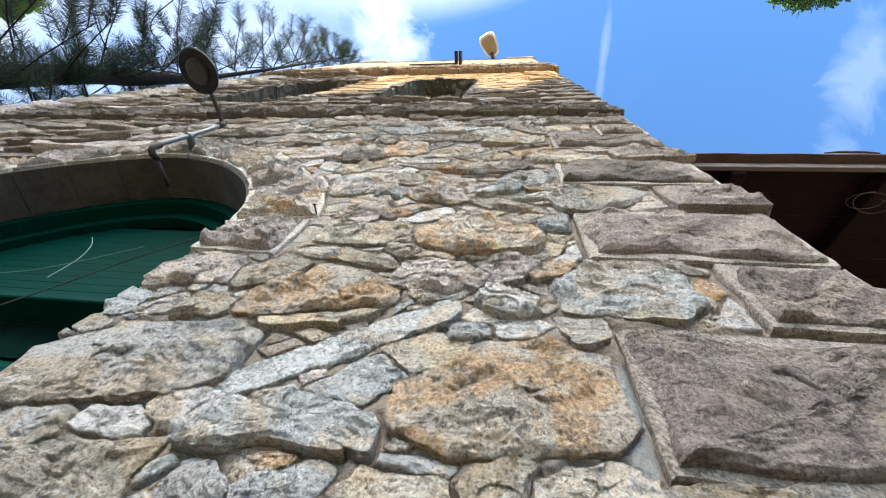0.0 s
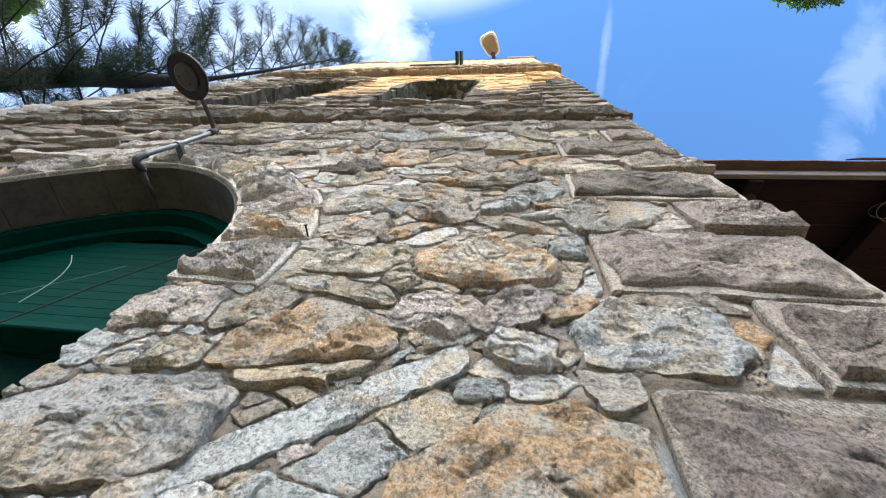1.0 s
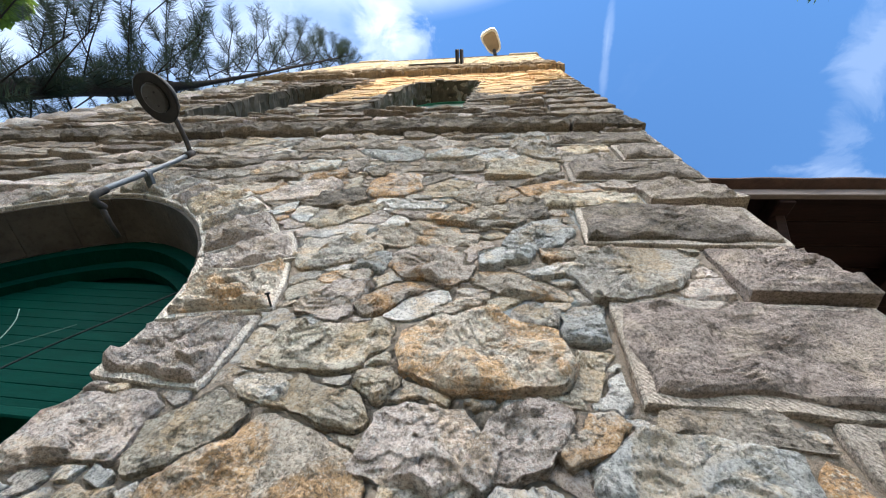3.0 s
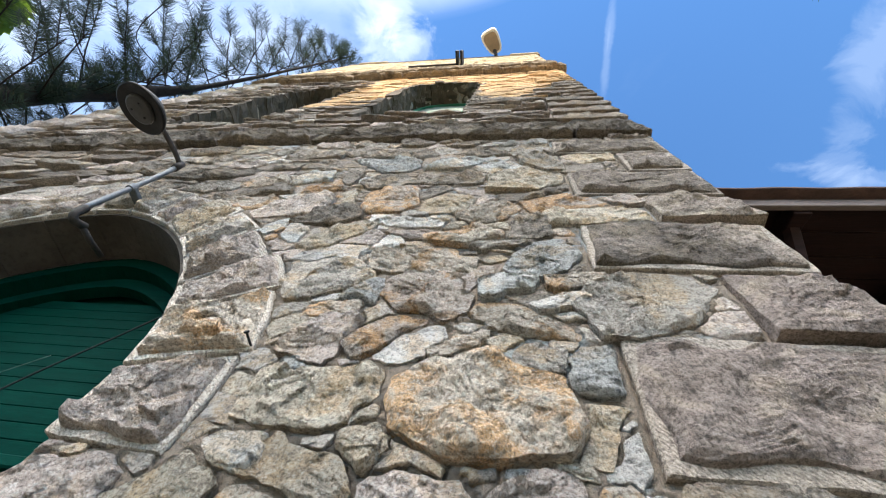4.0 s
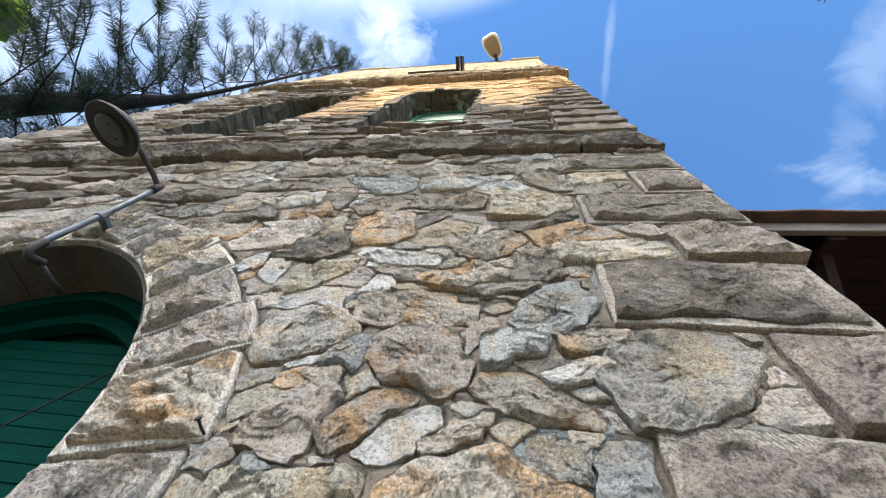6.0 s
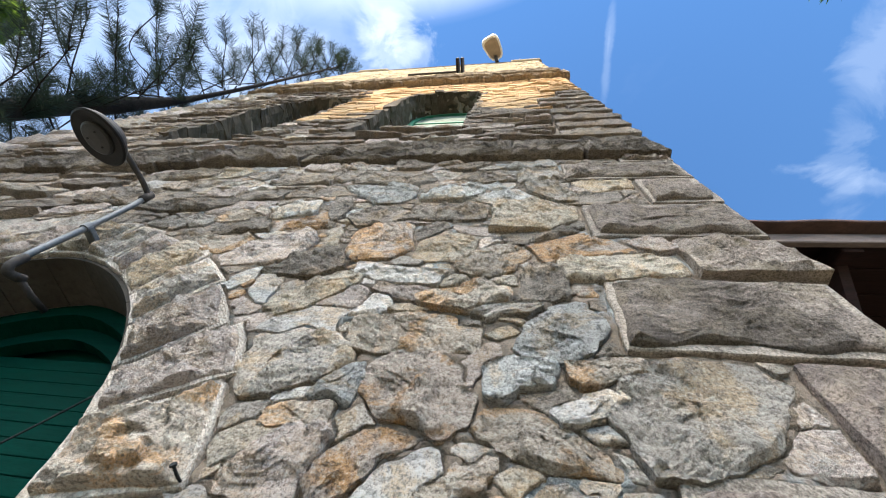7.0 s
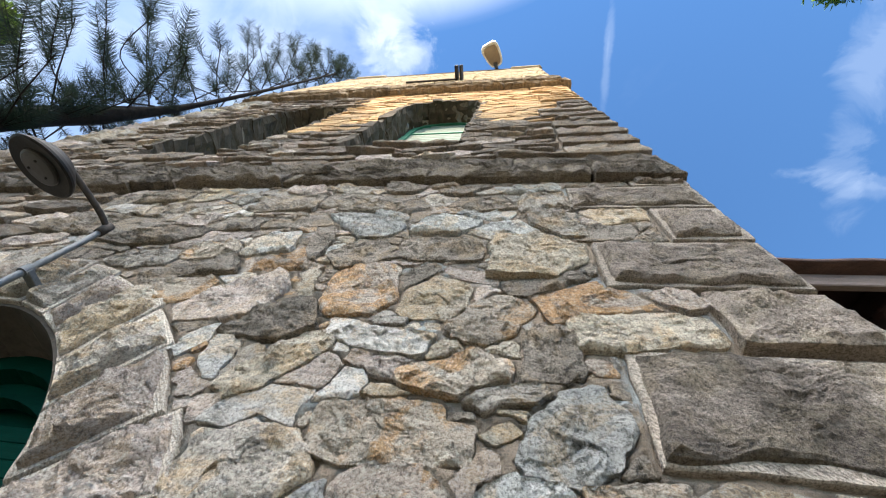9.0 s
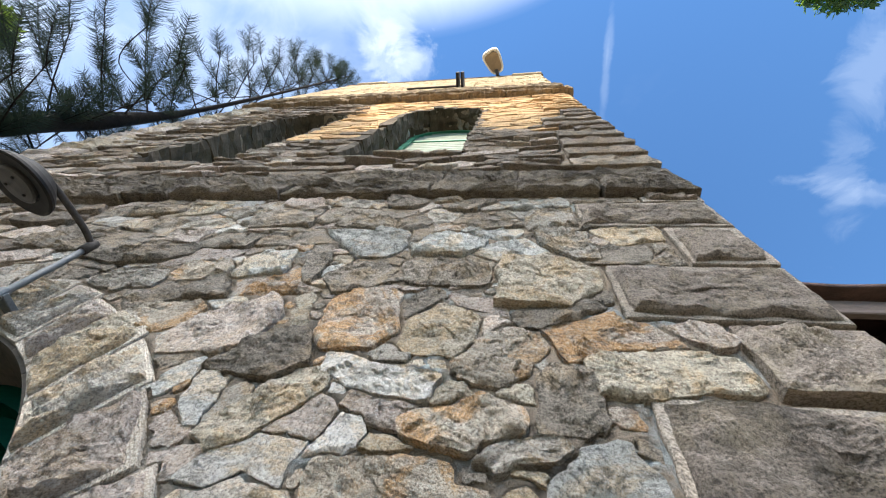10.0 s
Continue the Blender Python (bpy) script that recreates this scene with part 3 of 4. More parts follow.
def cell(i, n):
    """Outline of stone i: rays from its centre up to the neighbours that claim the ground more."""
    cx, cz, w, h, ang = S[i]
    near = [j for j in np.argsort(np.hypot(S[:, 0] - cx, (S[:, 1] - cz) * 1.4))[1:22]]
    th = np.linspace(0, 2 * math.pi, n, endpoint=False)
    ca, sa = math.cos(radians(ang)), math.sin(radians(ang))
    ex, ez = np.cos(th) * w / 2, np.sin(th) * h / 2
    dx, dz = ex * ca - ez * sa, ex * sa + ez * ca
    t = np.linspace(0.15, 1.55, 57)
    px, pz = cx + dx[:, None] * t, cz + dz[:, None] * t
    bad = blocked(px, pz)
    for j in near:
        qx, qz, qw, qh, qa = S[j]
        cb, sb = math.cos(radians(qa)), math.sin(radians(qa))
        u, v = (px - qx) * cb + (pz - qz) * sb, -(px - qx) * sb + (pz - qz) * cb
        bad |= np.hypot(u / (qw / 2), v / (qh / 2)) < t[None, :]
    first = np.where(bad.any(1), bad.argmax(1), len(t) - 1)
    rr = t[first]
    reach = np.hypot(dx, dz)
    ln = np.maximum(rr * reach - (0.0015 + 0.0085 * ((i * 7) % 5) / 4), 0.3 * reach)
    raw = np.c_[cx + dx / reach * ln, cz + dz / reach * ln]
    keep = thin_out(raw, 0.014)
    return resample(raw[keep], n, 0.011, i)


# which ground of the nearer wall is already taken, on a fine raster
STEP = 0.004
RX, RZ = np.meshgrid(np.arange(NEAR[0], NEAR[1] + 0.05, STEP), np.arange(NEAR[2], NEAR[3] + 0.02, STEP))
taken = blocked(RX, RZ) | (RX < NEAR[0] + 0.01)


def claim(ol):
    """Mark an outline's ground as taken."""
    lo, hi = ol.min(0), ol.max(0)
    i0, i1 = (int(max((v - NEAR[0]) / STEP, 0)) for v in (lo[0] - 0.006, hi[0] + 0.006))
    j0, j1 = (int(max((v - NEAR[2]) / STEP, 0)) for v in (lo[1] - 0.006, hi[1] + 0.006))
    gx, gz = RX[j0:j1 + 1, i0:i1 + 1], RZ[j0:j1 + 1, i0:i1 + 1]
    hit = np.zeros(gx.shape, bool)
    for (xa, za), (xb, zb) in zip(ol, np.roll(ol, -1, 0)):
        if za != zb:
            hit ^= ((za > gz) != (zb > gz)) & (gx < (xb - xa) * (gz - za) / (zb - za) + xa)
    taken[j0:j1 + 1, i0:i1 + 1] |= hit


def is_taken(x, z):
    i = np.clip(((x - NEAR[0]) / STEP).astype(int), 0, taken.shape[1] - 1)
    j = np.clip(((z - NEAR[2]) / STEP).astype(int), 0, taken.shape[0] - 1)
    return taken[j, i]


# outlines of the arch stones
steps = [-0.13, 0.06, 0.25, 0.42, 0.64, 0.86, 1.08, 1.27, 1.46, 1.66, 1.88, 2.12, 2.36, 2.58, 2.80, 2.98, 3.10, 3.27]


def joint(t, reach):
    """Point at a reach from the doorway's edge along the joint at the angle t."""
    x, z_ = door_curve(min(max(t, 0.0), math.pi))
    z_ += 0.75 * min(t, 0.0) if t < 1 else -0.75 * max(t - math.pi, 0.0)
    tc = min(max(t, -0.1), math.pi + 0.1)
    p = tc + 0.36 * math.sin(2 * tc) + 0.12 * math.cos(tc)
    return x + reach * math.cos(p), z_ + reach * math.sin(p)


ring_stones = []
for k, (a, b) in enumerate(zip(steps, steps[1:])):
    wd = 0.228 + 0.016 * ((k * 7) % 3 - 1)
    turn = [a + 0.007 + (b - a - 0.014) * q / 6 for q in range(7)]
    ring_stones.append(resample([joint(t, wd) for t in turn] + [joint(t, 0.003) for t in turn[::-1]], 84, 0.003, 60 + k))
    claim(ring_stones[-1])

PROUD = (0.003, 0.0055, 0.0085, 0.015)
field = []                       # outline, tone, how far it stands out
for k, (x, z_, w, h, slope, tone, cuts, level) in enumerate(plan_stones):
    ol = resample(cut_block(x, z_, w * 1.03, h * 1.05, slope, cuts), 92, 0.0075, k)
    field.append((ol, "k" if z_ > 2.8 and tone in "gyp" and k % 3 else tone, PROUD[level], min(w, h)))
    claim(ol)

# angular stones of lesser size fill the ground between
rf = random.Random(29)
th = np.linspace(0, 2 * math.pi, 40, endpoint=False)
for size, tries in ((0.15, 900), (0.11, 1600), (0.075, 2600), (0.05, 3500), (0.034, 2500), (0.022, 2500)):
    for k in range(tries):
        x, z_ = rf.uniform(NEAR[0], NEAR[1]), rf.uniform(NEAR[2], NEAR[3])
        if is_taken(np.array(x), np.array(z_)):
            continue
        an, flat = radians(rf.uniform(-25, 50)), rf.uniform(0.45, 0.85)
        ex, ez = np.cos(th) * size, np.sin(th) * size * flat
        box = 1 / np.maximum(np.abs(np.cos(th)), np.abs(np.sin(th))) * (0.86 + 0.14 * np.cos(2 * th + rf.uniform(0, 6)))
        dx, dz = (ex * math.cos(an) - ez * math.sin(an)) * box, (ex * math.sin(an) + ez * math.cos(an)) * box
        t = np.linspace(0.0, 1.0, 26)
        bad = is_taken(x + dx[:, None] * t, z_ + dz[:, None] * t)
        rr = np.where(bad.any(1), t[np.maximum(bad.argmax(1) - 1, 0)], 1.0)
        if np.sort(rr)[8] < 0.50 or rr.mean() < 0.72:
            continue
        gap = rf.uniform(0.002, 0.006)
        ln = np.hypot(dx, dz)
        rr = np.maximum(rr - gap / ln, 0.2 * rr)
        raw = np.c_[x + dx * rr, z_ + dz * rr]
        keep = thin_out(raw, 0.10 * size)
        if len(keep) < 4:
            continue
        ol = resample(raw[keep], 64 if size > 0.04 else 28, 0.0060 if size > 0.04 else 0.003, k)
        field.append((ol, ("k" if rf.random() < 0.55 * min(max(z_ - 2.0, 0), 1) else rf.choice("gggyyppbbowr")), rf.choice((0.002, 0.003, 0.005, 0.009)) * min(1, size / 0.06 + 0.25), size * flat))
        claim(ol)



def spread_out(ol, most=0.034, gap=0.002):
    """Let an outline grow into the free ground round it, up to its neighbours."""
    rel_ = ol - ol.mean(0)
    d = rel_ / np.maximum(np.hypot(rel_[:, 0], rel_[:, 1]), 1e-6)[:, None]
    t = np.arange(0.008, most + 0.012, 0.003)
    bad = is_taken(ol[:, :1] + d[:, :1] * t, ol[:, 1:] + d[:, 1:] * t)
    free = np.where(bad.any(1), t[bad.argmax(1)] - 0.008, most) - gap
    free = np.maximum(free, 0.0)
    low = np.min([np.roll(free, k) for k in range(-2, 3)], axis=0)
    soft = np.mean([np.roll(low, k) for k in range(-2, 3)], axis=0)
    return ol + d * np.minimum(soft, free + 0.002)[:, None]


for k, (ol, tone, proud, size) in enumerate(field):
    ol = spread_out(ol)
    claim(ol)
    field[k] = (ol, tone, proud, size)

counts = 0
far_v, far_f, far_m = [], [], []
TONES = list(STONE)


def join_far(v, f, loc, tone):
    b = len(far_v)
    far_v.extend((p[0] + loc[0], p[1] + loc[1], p[2] + loc[2]) for p in v)
    far_f.extend(tuple(k + b for k in q) for q in f)
    far_m.extend([TONES.index(tone)] * len(f))


for k, (ol, tone, proud, size) in enumerate(sorted(field, key=lambda q: -q[3])):
    r = random.Random(k)
    high = np.ptp(ol[:, 1])
    kw = dict(proud=proud, rings=18 if size > 0.09 else (11 if size > 0.04 else 5), seed=k + 1, rough=0.0120 if size > 0.07 else 0.008 if size > 0.04 else 0.005, layers=1.1, sharp=0.003 if size > 0.04 else 0.002, crisp=0.86,
              tilt=(r.uniform(-0.08, 0.08), min(proud * r.uniform(0.5, 1.6) / high, 0.35)))
    if counts < 290:
        place_stone("stone", ol, STONE[tone], wall, **kw)
        counts += 1
    else:
        v, f, mi, loc = stone_data(ol, **kw)
        join_far(v, f, loc, tone)
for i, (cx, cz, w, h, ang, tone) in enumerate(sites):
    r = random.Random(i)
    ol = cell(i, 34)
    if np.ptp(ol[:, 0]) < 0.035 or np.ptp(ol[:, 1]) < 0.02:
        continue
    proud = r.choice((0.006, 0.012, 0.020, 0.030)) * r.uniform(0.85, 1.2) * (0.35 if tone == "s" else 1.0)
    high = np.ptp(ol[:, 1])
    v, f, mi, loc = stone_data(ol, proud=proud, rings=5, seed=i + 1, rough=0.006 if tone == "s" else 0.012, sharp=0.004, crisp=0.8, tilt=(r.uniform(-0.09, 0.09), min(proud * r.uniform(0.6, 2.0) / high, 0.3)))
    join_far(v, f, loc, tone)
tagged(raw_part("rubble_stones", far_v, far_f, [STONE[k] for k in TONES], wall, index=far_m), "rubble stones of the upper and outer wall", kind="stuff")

# uneven mortar bed between the nearer stones
gx_, gz_ = np.arange(-1.12, 0.93, 0.009), np.arange(1.05, 3.73, 0.009)
GX, GZ = np.meshgrid(gx_, gz_)
open_ = in_door(GX, GZ, 0.02) | (GX > 0.93)
bed = []
for x, z_ in zip(GX.ravel(), GZ.ravel()):
    q = Vector((x, 0.4, z_))
    bed.append((x, FACE + (0.009 if is_taken(np.array(x), np.array(z_)) else 0.0) + min(-0.003 - 0.0085 * noise.fractal(q * 13, 0.8, 2.1, 3) - 0.0032 * noise.noise(q * 95) + 0.045 * max(noise.noise(q * 7) - 0.12, 0.0), 0.000), z_))
nxg = len(gx_)
bad = (open_[:-1, :-1] | open_[1:, :-1] | open_[:-1, 1:] | open_[1:, 1:])
bed_f = [(j * nxg + i, j * nxg + i + 1, (j + 1) * nxg + i + 1, (j + 1) * nxg + i) for j, i in zip(*np.where(~bad))]
raw_part("mortar_bed", bed, bed_f, MORTAR, wall, smooth=True)

# corner stones with a drafted margin
for k, (z0, z1, xl) in enumerate(ALL_QUOINS):
    wild = k in (8, 10)
    ol = resample(rect(xl, X_RIGHT + min(max(0.022 * (z0 - 2.8), -0.025), 0.045) + (0.012 if wild else 0.0), z0, z1), 72 if 1.0 < z0 < 4 else 28, 0.004, k)
    if z0 > BAND_Z1:
        # upper corner stones repeat the painted sunlit and shaded tones
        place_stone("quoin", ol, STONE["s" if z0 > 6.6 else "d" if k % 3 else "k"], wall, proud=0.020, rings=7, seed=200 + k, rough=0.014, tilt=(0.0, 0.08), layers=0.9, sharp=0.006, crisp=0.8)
        continue
    face_mat = SOOTY if k > 8 else QUOIN
    if wild:
        place_stone("quoin", ol, face_mat, wall, proud=0.022, rings=18, seed=200 + k, rough=0.012, tilt=(-0.01, 0.14), layers=0.8, sharp=0.014, crisp=0.6)
    else:
        place_stone("quoin", ol, (face_mat, MARGIN), wall, proud=0.018, rings=18, seed=200 + k, margin=0.021, rough=0.0105, tilt=(0.0, 0.03), layers=0.8)
rl = random.Random(8)
zq = 0.0
while zq < Z_CORNICE - 0.2:
    hq = rl.uniform(0.22, 0.32)
    place_stone("quoin", resample(rect(X_LEFT, X_LEFT + rl.choice((0.3, 0.5)), zq, min(zq + hq, Z_CORNICE - 0.01)), 24, 0.006, zq), (STONE[rl.choice("gyp")], MARGIN), wall, proud=0.06, rings=4, seed=400 + int(zq * 10), margin=0.02, rough=0.02)
    zq += hq + 0.015

# voussoirs round the doorway
for k, ol in enumerate(ring_stones):
    place_stone("voussoir", ol, (STONE["poppgypgypgpo"[k % 13]], PALE_MARGIN), wall, proud=0.022, rings=16, seed=300 + k, margin=0.022, rough=0.0150, tilt=(0.0, 0.05), layers=1.0)

# ledge course and cornice
rb = random.Random(3)
k = 0
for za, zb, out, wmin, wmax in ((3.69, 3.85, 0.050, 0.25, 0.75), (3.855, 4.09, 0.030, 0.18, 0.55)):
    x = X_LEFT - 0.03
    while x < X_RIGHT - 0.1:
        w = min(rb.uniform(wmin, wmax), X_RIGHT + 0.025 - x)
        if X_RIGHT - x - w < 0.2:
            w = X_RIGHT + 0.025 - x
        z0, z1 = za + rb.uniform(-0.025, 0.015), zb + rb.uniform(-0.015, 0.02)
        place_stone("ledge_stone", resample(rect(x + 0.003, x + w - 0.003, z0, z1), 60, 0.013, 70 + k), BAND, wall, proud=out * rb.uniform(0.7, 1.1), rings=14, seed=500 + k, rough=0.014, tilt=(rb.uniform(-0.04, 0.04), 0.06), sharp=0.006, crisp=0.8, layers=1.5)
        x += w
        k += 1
x = X_LEFT - 0.10
k = 0
while x < X_RIGHT:
    w = min(rb.uniform(0.6, 1.1), X_RIGHT + 0.14 - x)
    if X_RIGHT + 0.14 - x - w < 0.3:
        w = X_RIGHT + 0.14 - x
    place_stone("cornice_slab", resample(rect(x + 0.006, x + w - 0.006, Z_CORNICE + rb.uniform(-0.03, 0.02), Z_CORNICE + 0.12 + rb.uniform(-0.03, 0.04)), 60, 0.020, 90 + x), CORNICE, wall, proud=0.10, rings=6, seed=600 + int(x * 7), rough=0.02, sharp=0.01)
    x += w

# belfry stage above the cornice
BX0, BX1, BY = -3.72, 1.02, 0.675
x = BX0 - 0.03
while x < BX1:
    w = min(rb.uniform(0.4, 0.8), BX1 + 0.1 - x)
    if BX1 + 0.1 - x - w < 0.25:
        w = BX1 + 0.1 - x
    place_stone("cornice_slab", resample(rect(x + 0.006, x + w - 0.006, Z_CORNICE + 0.20, Z_CORNICE + 0.55 + rb.uniform(-0.10, 0.15)), 44, 0.025, 40 + x), CORNICE, wall, proud=0.035, rings=5, seed=700 + int(x * 7), rough=0.02, base=BY, sharp=0.01)
    x += w
belfry = part("wall_belfry", box_bm(BX0, BX1, BY, 5.4, Z_CORNICE + 0.20, Z_TOP, 0.01), CREAM)
tagged(belfry, "sunlit sandstone upper stage of the church tower", "wall", kind="structure")
bv, bf = [], []
rz = random.Random(21)
z = Z_CORNICE + 0.26
while z < Z_TOP - 0.1:
    h = rz.uniform(0.16, 0.30)
    x = BX0
    while x < BX1:
        w = min(rz.uniform(0.22, 0.55), BX1 - x)
        if w > 0.06:
            v, f, mi, loc = stone_data(resample(rect(x + 0.008, x + w - 0.008, z, min(z + h, Z_TOP) - 0.015), 12, 0.006, z), 0.02, 2, int(z * 40 + x * 9), rough=0.012, base=BY)
            b = len(bv)
            bv += [(p[0] + loc[0], p[1] + loc[1], p[2] + loc[2]) for p in v]
            bf += [tuple(q + b for q in ff) for ff in f]
        x += w
    z += h
tagged(raw_part("rubble_stones", bv, bf, CREAM, belfry), "squared sandstone blocks of the belfry", kind="stuff")
for x0, x1, zt in ((BX0 - 0.05, BX1 + 0.05, Z_TOP + 0.10), (BX0 + 0.2, BX0 + 0.95, Z_TOP + 0.35), (0.35, BX1 + 0.03, Z_TOP + 0.38)):
    part("coping", box_bm(x0, x1, BY - (0.035 if zt < Z_TOP + 0.2 else 0.06), 1.1, Z_TOP + (0.0 if zt < Z_TOP + 0.2 else 0.1), zt, 0.02), CORNICE if zt < Z_TOP + 0.2 else CREAM, belfry)

# ---- upper windows ----


def upper_window(cx, hw, sill, spring):
    w = tagged(new("window"), "arched window with a faded green frame and pale louvred boards", "window", kind="structure")
    w.location = (cx, 0.96, sill)
    n, fw = 16, 0.075
    bm = bmesh.new()
    lo = [(hw * math.cos(math.pi * i / n), spring - sill + hw * math.sin(math.pi * i / n)) for i in range(n + 1)]
    lo = [(hw, 0.0)] + lo + [(-hw, 0.0)]
    li = [((hw - fw) * math.cos(math.pi * i / n), spring - sill + (hw - fw) * math.sin(math.pi * i / n)) for i in range(n + 1)]
    li = [(hw - fw, 0.0)] + li + [(-hw + fw, 0.0)]
    rows = [[bm.verts.new((x, y, z)) for x, z in lp] for lp, y in ((lo, 0), (li, 0), (li, 0.05), (lo, 0.05))]
    for a, b in zip(rows, rows[1:] + rows[:1]):
        for i in range(len(a) - 1):
            bm.faces.new((a[i], a[i + 1], b[i + 1], b[i]))
    bmesh.ops.recalc_face_normals(bm, faces=bm.faces[:])
    part("frame", bm, GREEN_UP, w, "faded green frame")
    z = 0.02
    while z < spring - sill + hw - fw - 0.06:
        up = max(z + 0.09 - (spring - sill), 0)
        half = math.sqrt(max((hw - fw) ** 2 - up ** 2, 0.0))
        if half > 0.05:
            part("slat", box_bm(-half, half, 0.015, 0.035, z, z + 0.085, 0.003), PALE, w)
        z += 0.094
    for zz in (0.9, 1.9):
        part("rail", box_bm(-hw + fw, hw - fw, 0.003, 0.03, zz, zz + 0.06, 0.004), GREEN_UP, w)
    return w


for nm, wv, depth in zip(("window_1", "window_2"), WINDOWS, (1.03, 1.16)):
    ob = upper_window(*wv)
    ob.name = nm
    ob.location.y = depth
    cx, hw, sill, spring = wv
    rr_ = random.Random(int(cx * 10))
    lp = loop_window(cx, hw, sill, spring, 14)[:15]
    line = [(cx + hw, sill + (spring - sill) * q / 9) for q in range(9)] + lp + [(cx - hw, sill + (spring - sill) * q / 9) for q in range(8, -1, -1)]
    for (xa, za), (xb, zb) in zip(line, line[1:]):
        # rough lining stones of the reveal, its shade put into their dark colour
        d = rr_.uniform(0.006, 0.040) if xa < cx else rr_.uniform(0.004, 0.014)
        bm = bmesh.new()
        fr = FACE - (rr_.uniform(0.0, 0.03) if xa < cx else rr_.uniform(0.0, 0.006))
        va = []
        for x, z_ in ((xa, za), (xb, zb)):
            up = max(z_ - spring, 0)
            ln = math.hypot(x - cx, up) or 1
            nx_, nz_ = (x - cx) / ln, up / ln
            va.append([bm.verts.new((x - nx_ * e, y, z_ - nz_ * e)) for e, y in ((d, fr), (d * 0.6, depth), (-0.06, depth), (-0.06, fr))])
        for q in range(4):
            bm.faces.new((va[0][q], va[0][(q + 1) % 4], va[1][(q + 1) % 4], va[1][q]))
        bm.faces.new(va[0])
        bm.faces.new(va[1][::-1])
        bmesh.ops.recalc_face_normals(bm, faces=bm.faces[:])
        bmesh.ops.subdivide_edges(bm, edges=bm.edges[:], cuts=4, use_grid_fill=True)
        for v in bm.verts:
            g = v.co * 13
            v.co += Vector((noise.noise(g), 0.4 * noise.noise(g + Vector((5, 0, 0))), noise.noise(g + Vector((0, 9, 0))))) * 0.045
        part("reveal_stone", bm, SHADED_REVEAL, wall)

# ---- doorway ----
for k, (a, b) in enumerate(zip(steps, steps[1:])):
    # lining stones under the arch, darkened in colour for the doorway's shade
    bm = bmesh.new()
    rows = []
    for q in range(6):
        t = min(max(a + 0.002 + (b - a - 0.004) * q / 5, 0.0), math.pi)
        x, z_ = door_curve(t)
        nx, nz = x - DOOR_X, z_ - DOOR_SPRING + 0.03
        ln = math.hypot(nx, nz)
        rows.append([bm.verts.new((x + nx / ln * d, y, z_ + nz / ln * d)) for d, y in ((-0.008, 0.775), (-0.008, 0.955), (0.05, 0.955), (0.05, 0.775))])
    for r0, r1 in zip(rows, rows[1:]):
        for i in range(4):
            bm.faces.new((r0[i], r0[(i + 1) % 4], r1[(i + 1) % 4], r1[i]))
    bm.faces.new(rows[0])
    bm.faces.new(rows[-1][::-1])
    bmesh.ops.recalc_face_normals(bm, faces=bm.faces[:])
    part("soffit_stone", bm, SHADED_SOFFIT, wall)

door = tagged(new("door_1"), "dark green louvred double door with an arched louvred head", "door", kind="structure")
door.location = (DOOR_X, 0.96, 0.0)


def arch_band(grow_out, grow_in, y0, y1):
    bm = bmesh.new()
    n = 32
    loops = []
    for g, y in ((grow_out, y0), (grow_in, y0), (grow_in, y1), (grow_out, y1)):
        lp = []
        for i in range(n + 1):
            x, z_ = door_curve(math.pi * i / n)
            x, z_ = x - DOOR_X, z_ - DOOR_SPRING
            lp.append((x * (1 + g / DOOR_HALF), y, DOOR_SPRING + z_ * (1 + g / DOOR_RISE)))
        lp = [(lp[0][0], y, 0.0)] + lp + [(lp[-1][0], y, 0.0)]
        loops.append([bm.verts.new(p) for p in lp])
    for a, b in zip(loops, loops[1:] + loops[:1]):
        for i in range(n + 2):
            bm.faces.new((a[i], a[i + 1], b[i + 1], b[i]))
    bmesh.ops.recalc_face_normals(bm, faces=bm.faces[:])
    return bm


part("frame", arch_band(0.02, -0.055, 0.0, 0.09), GREEN, door, "green painted arched frame")
part("inner_frame", arch_band(-0.058, -0.11, 0.055, 0.10), GREEN, door)
part("transom", box_bm(-DOOR_HALF + 0.06, DOOR_HALF - 0.06, 0.012, 0.10, 1.868, 1.895, 0.004), GREEN, door)
# dark strip added as the shade in the gap below the transom
part("gap_board", box_bm(-DOOR_HALF + 0.06, DOOR_HALF - 0.06, 0.112, 0.122, 1.74, 1.866, 0.001), GAP, door, "near-black strip painted for the shaded gap above the shutters")
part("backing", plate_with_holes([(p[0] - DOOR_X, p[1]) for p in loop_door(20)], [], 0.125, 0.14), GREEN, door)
z = 0.10
while z < 2.52:
    u = max(z + 0.03 - DOOR_SPRING, 0) / DOOR_RISE
    half = (DOOR_HALF - 0.11) * max(1 - u ** DOOR_BEND, 0) ** (1 / DOOR_BEND) if u < 1 else 0
    if half > 0.10 and not 1.72 < z < 1.90:
        bm = box_bm(-half, half, -0.0205, 0.0205, -0.003, 0.003, 0.002)
        bmesh.ops.rotate(bm, verts=bm.verts[:], matrix=Matrix.Rotation(radians(95), 3, "X"))
        part("slat", bm, GREEN, door, loc=(0, 0.09, z))
    z += 0.044
for sgn in (-1, 1):
    part("stile", box_bm(*sorted((sgn * 0.60, sgn * 0.70)), 0.05, 0.11, 0.0, 1.79, 0.004), GREEN, door)

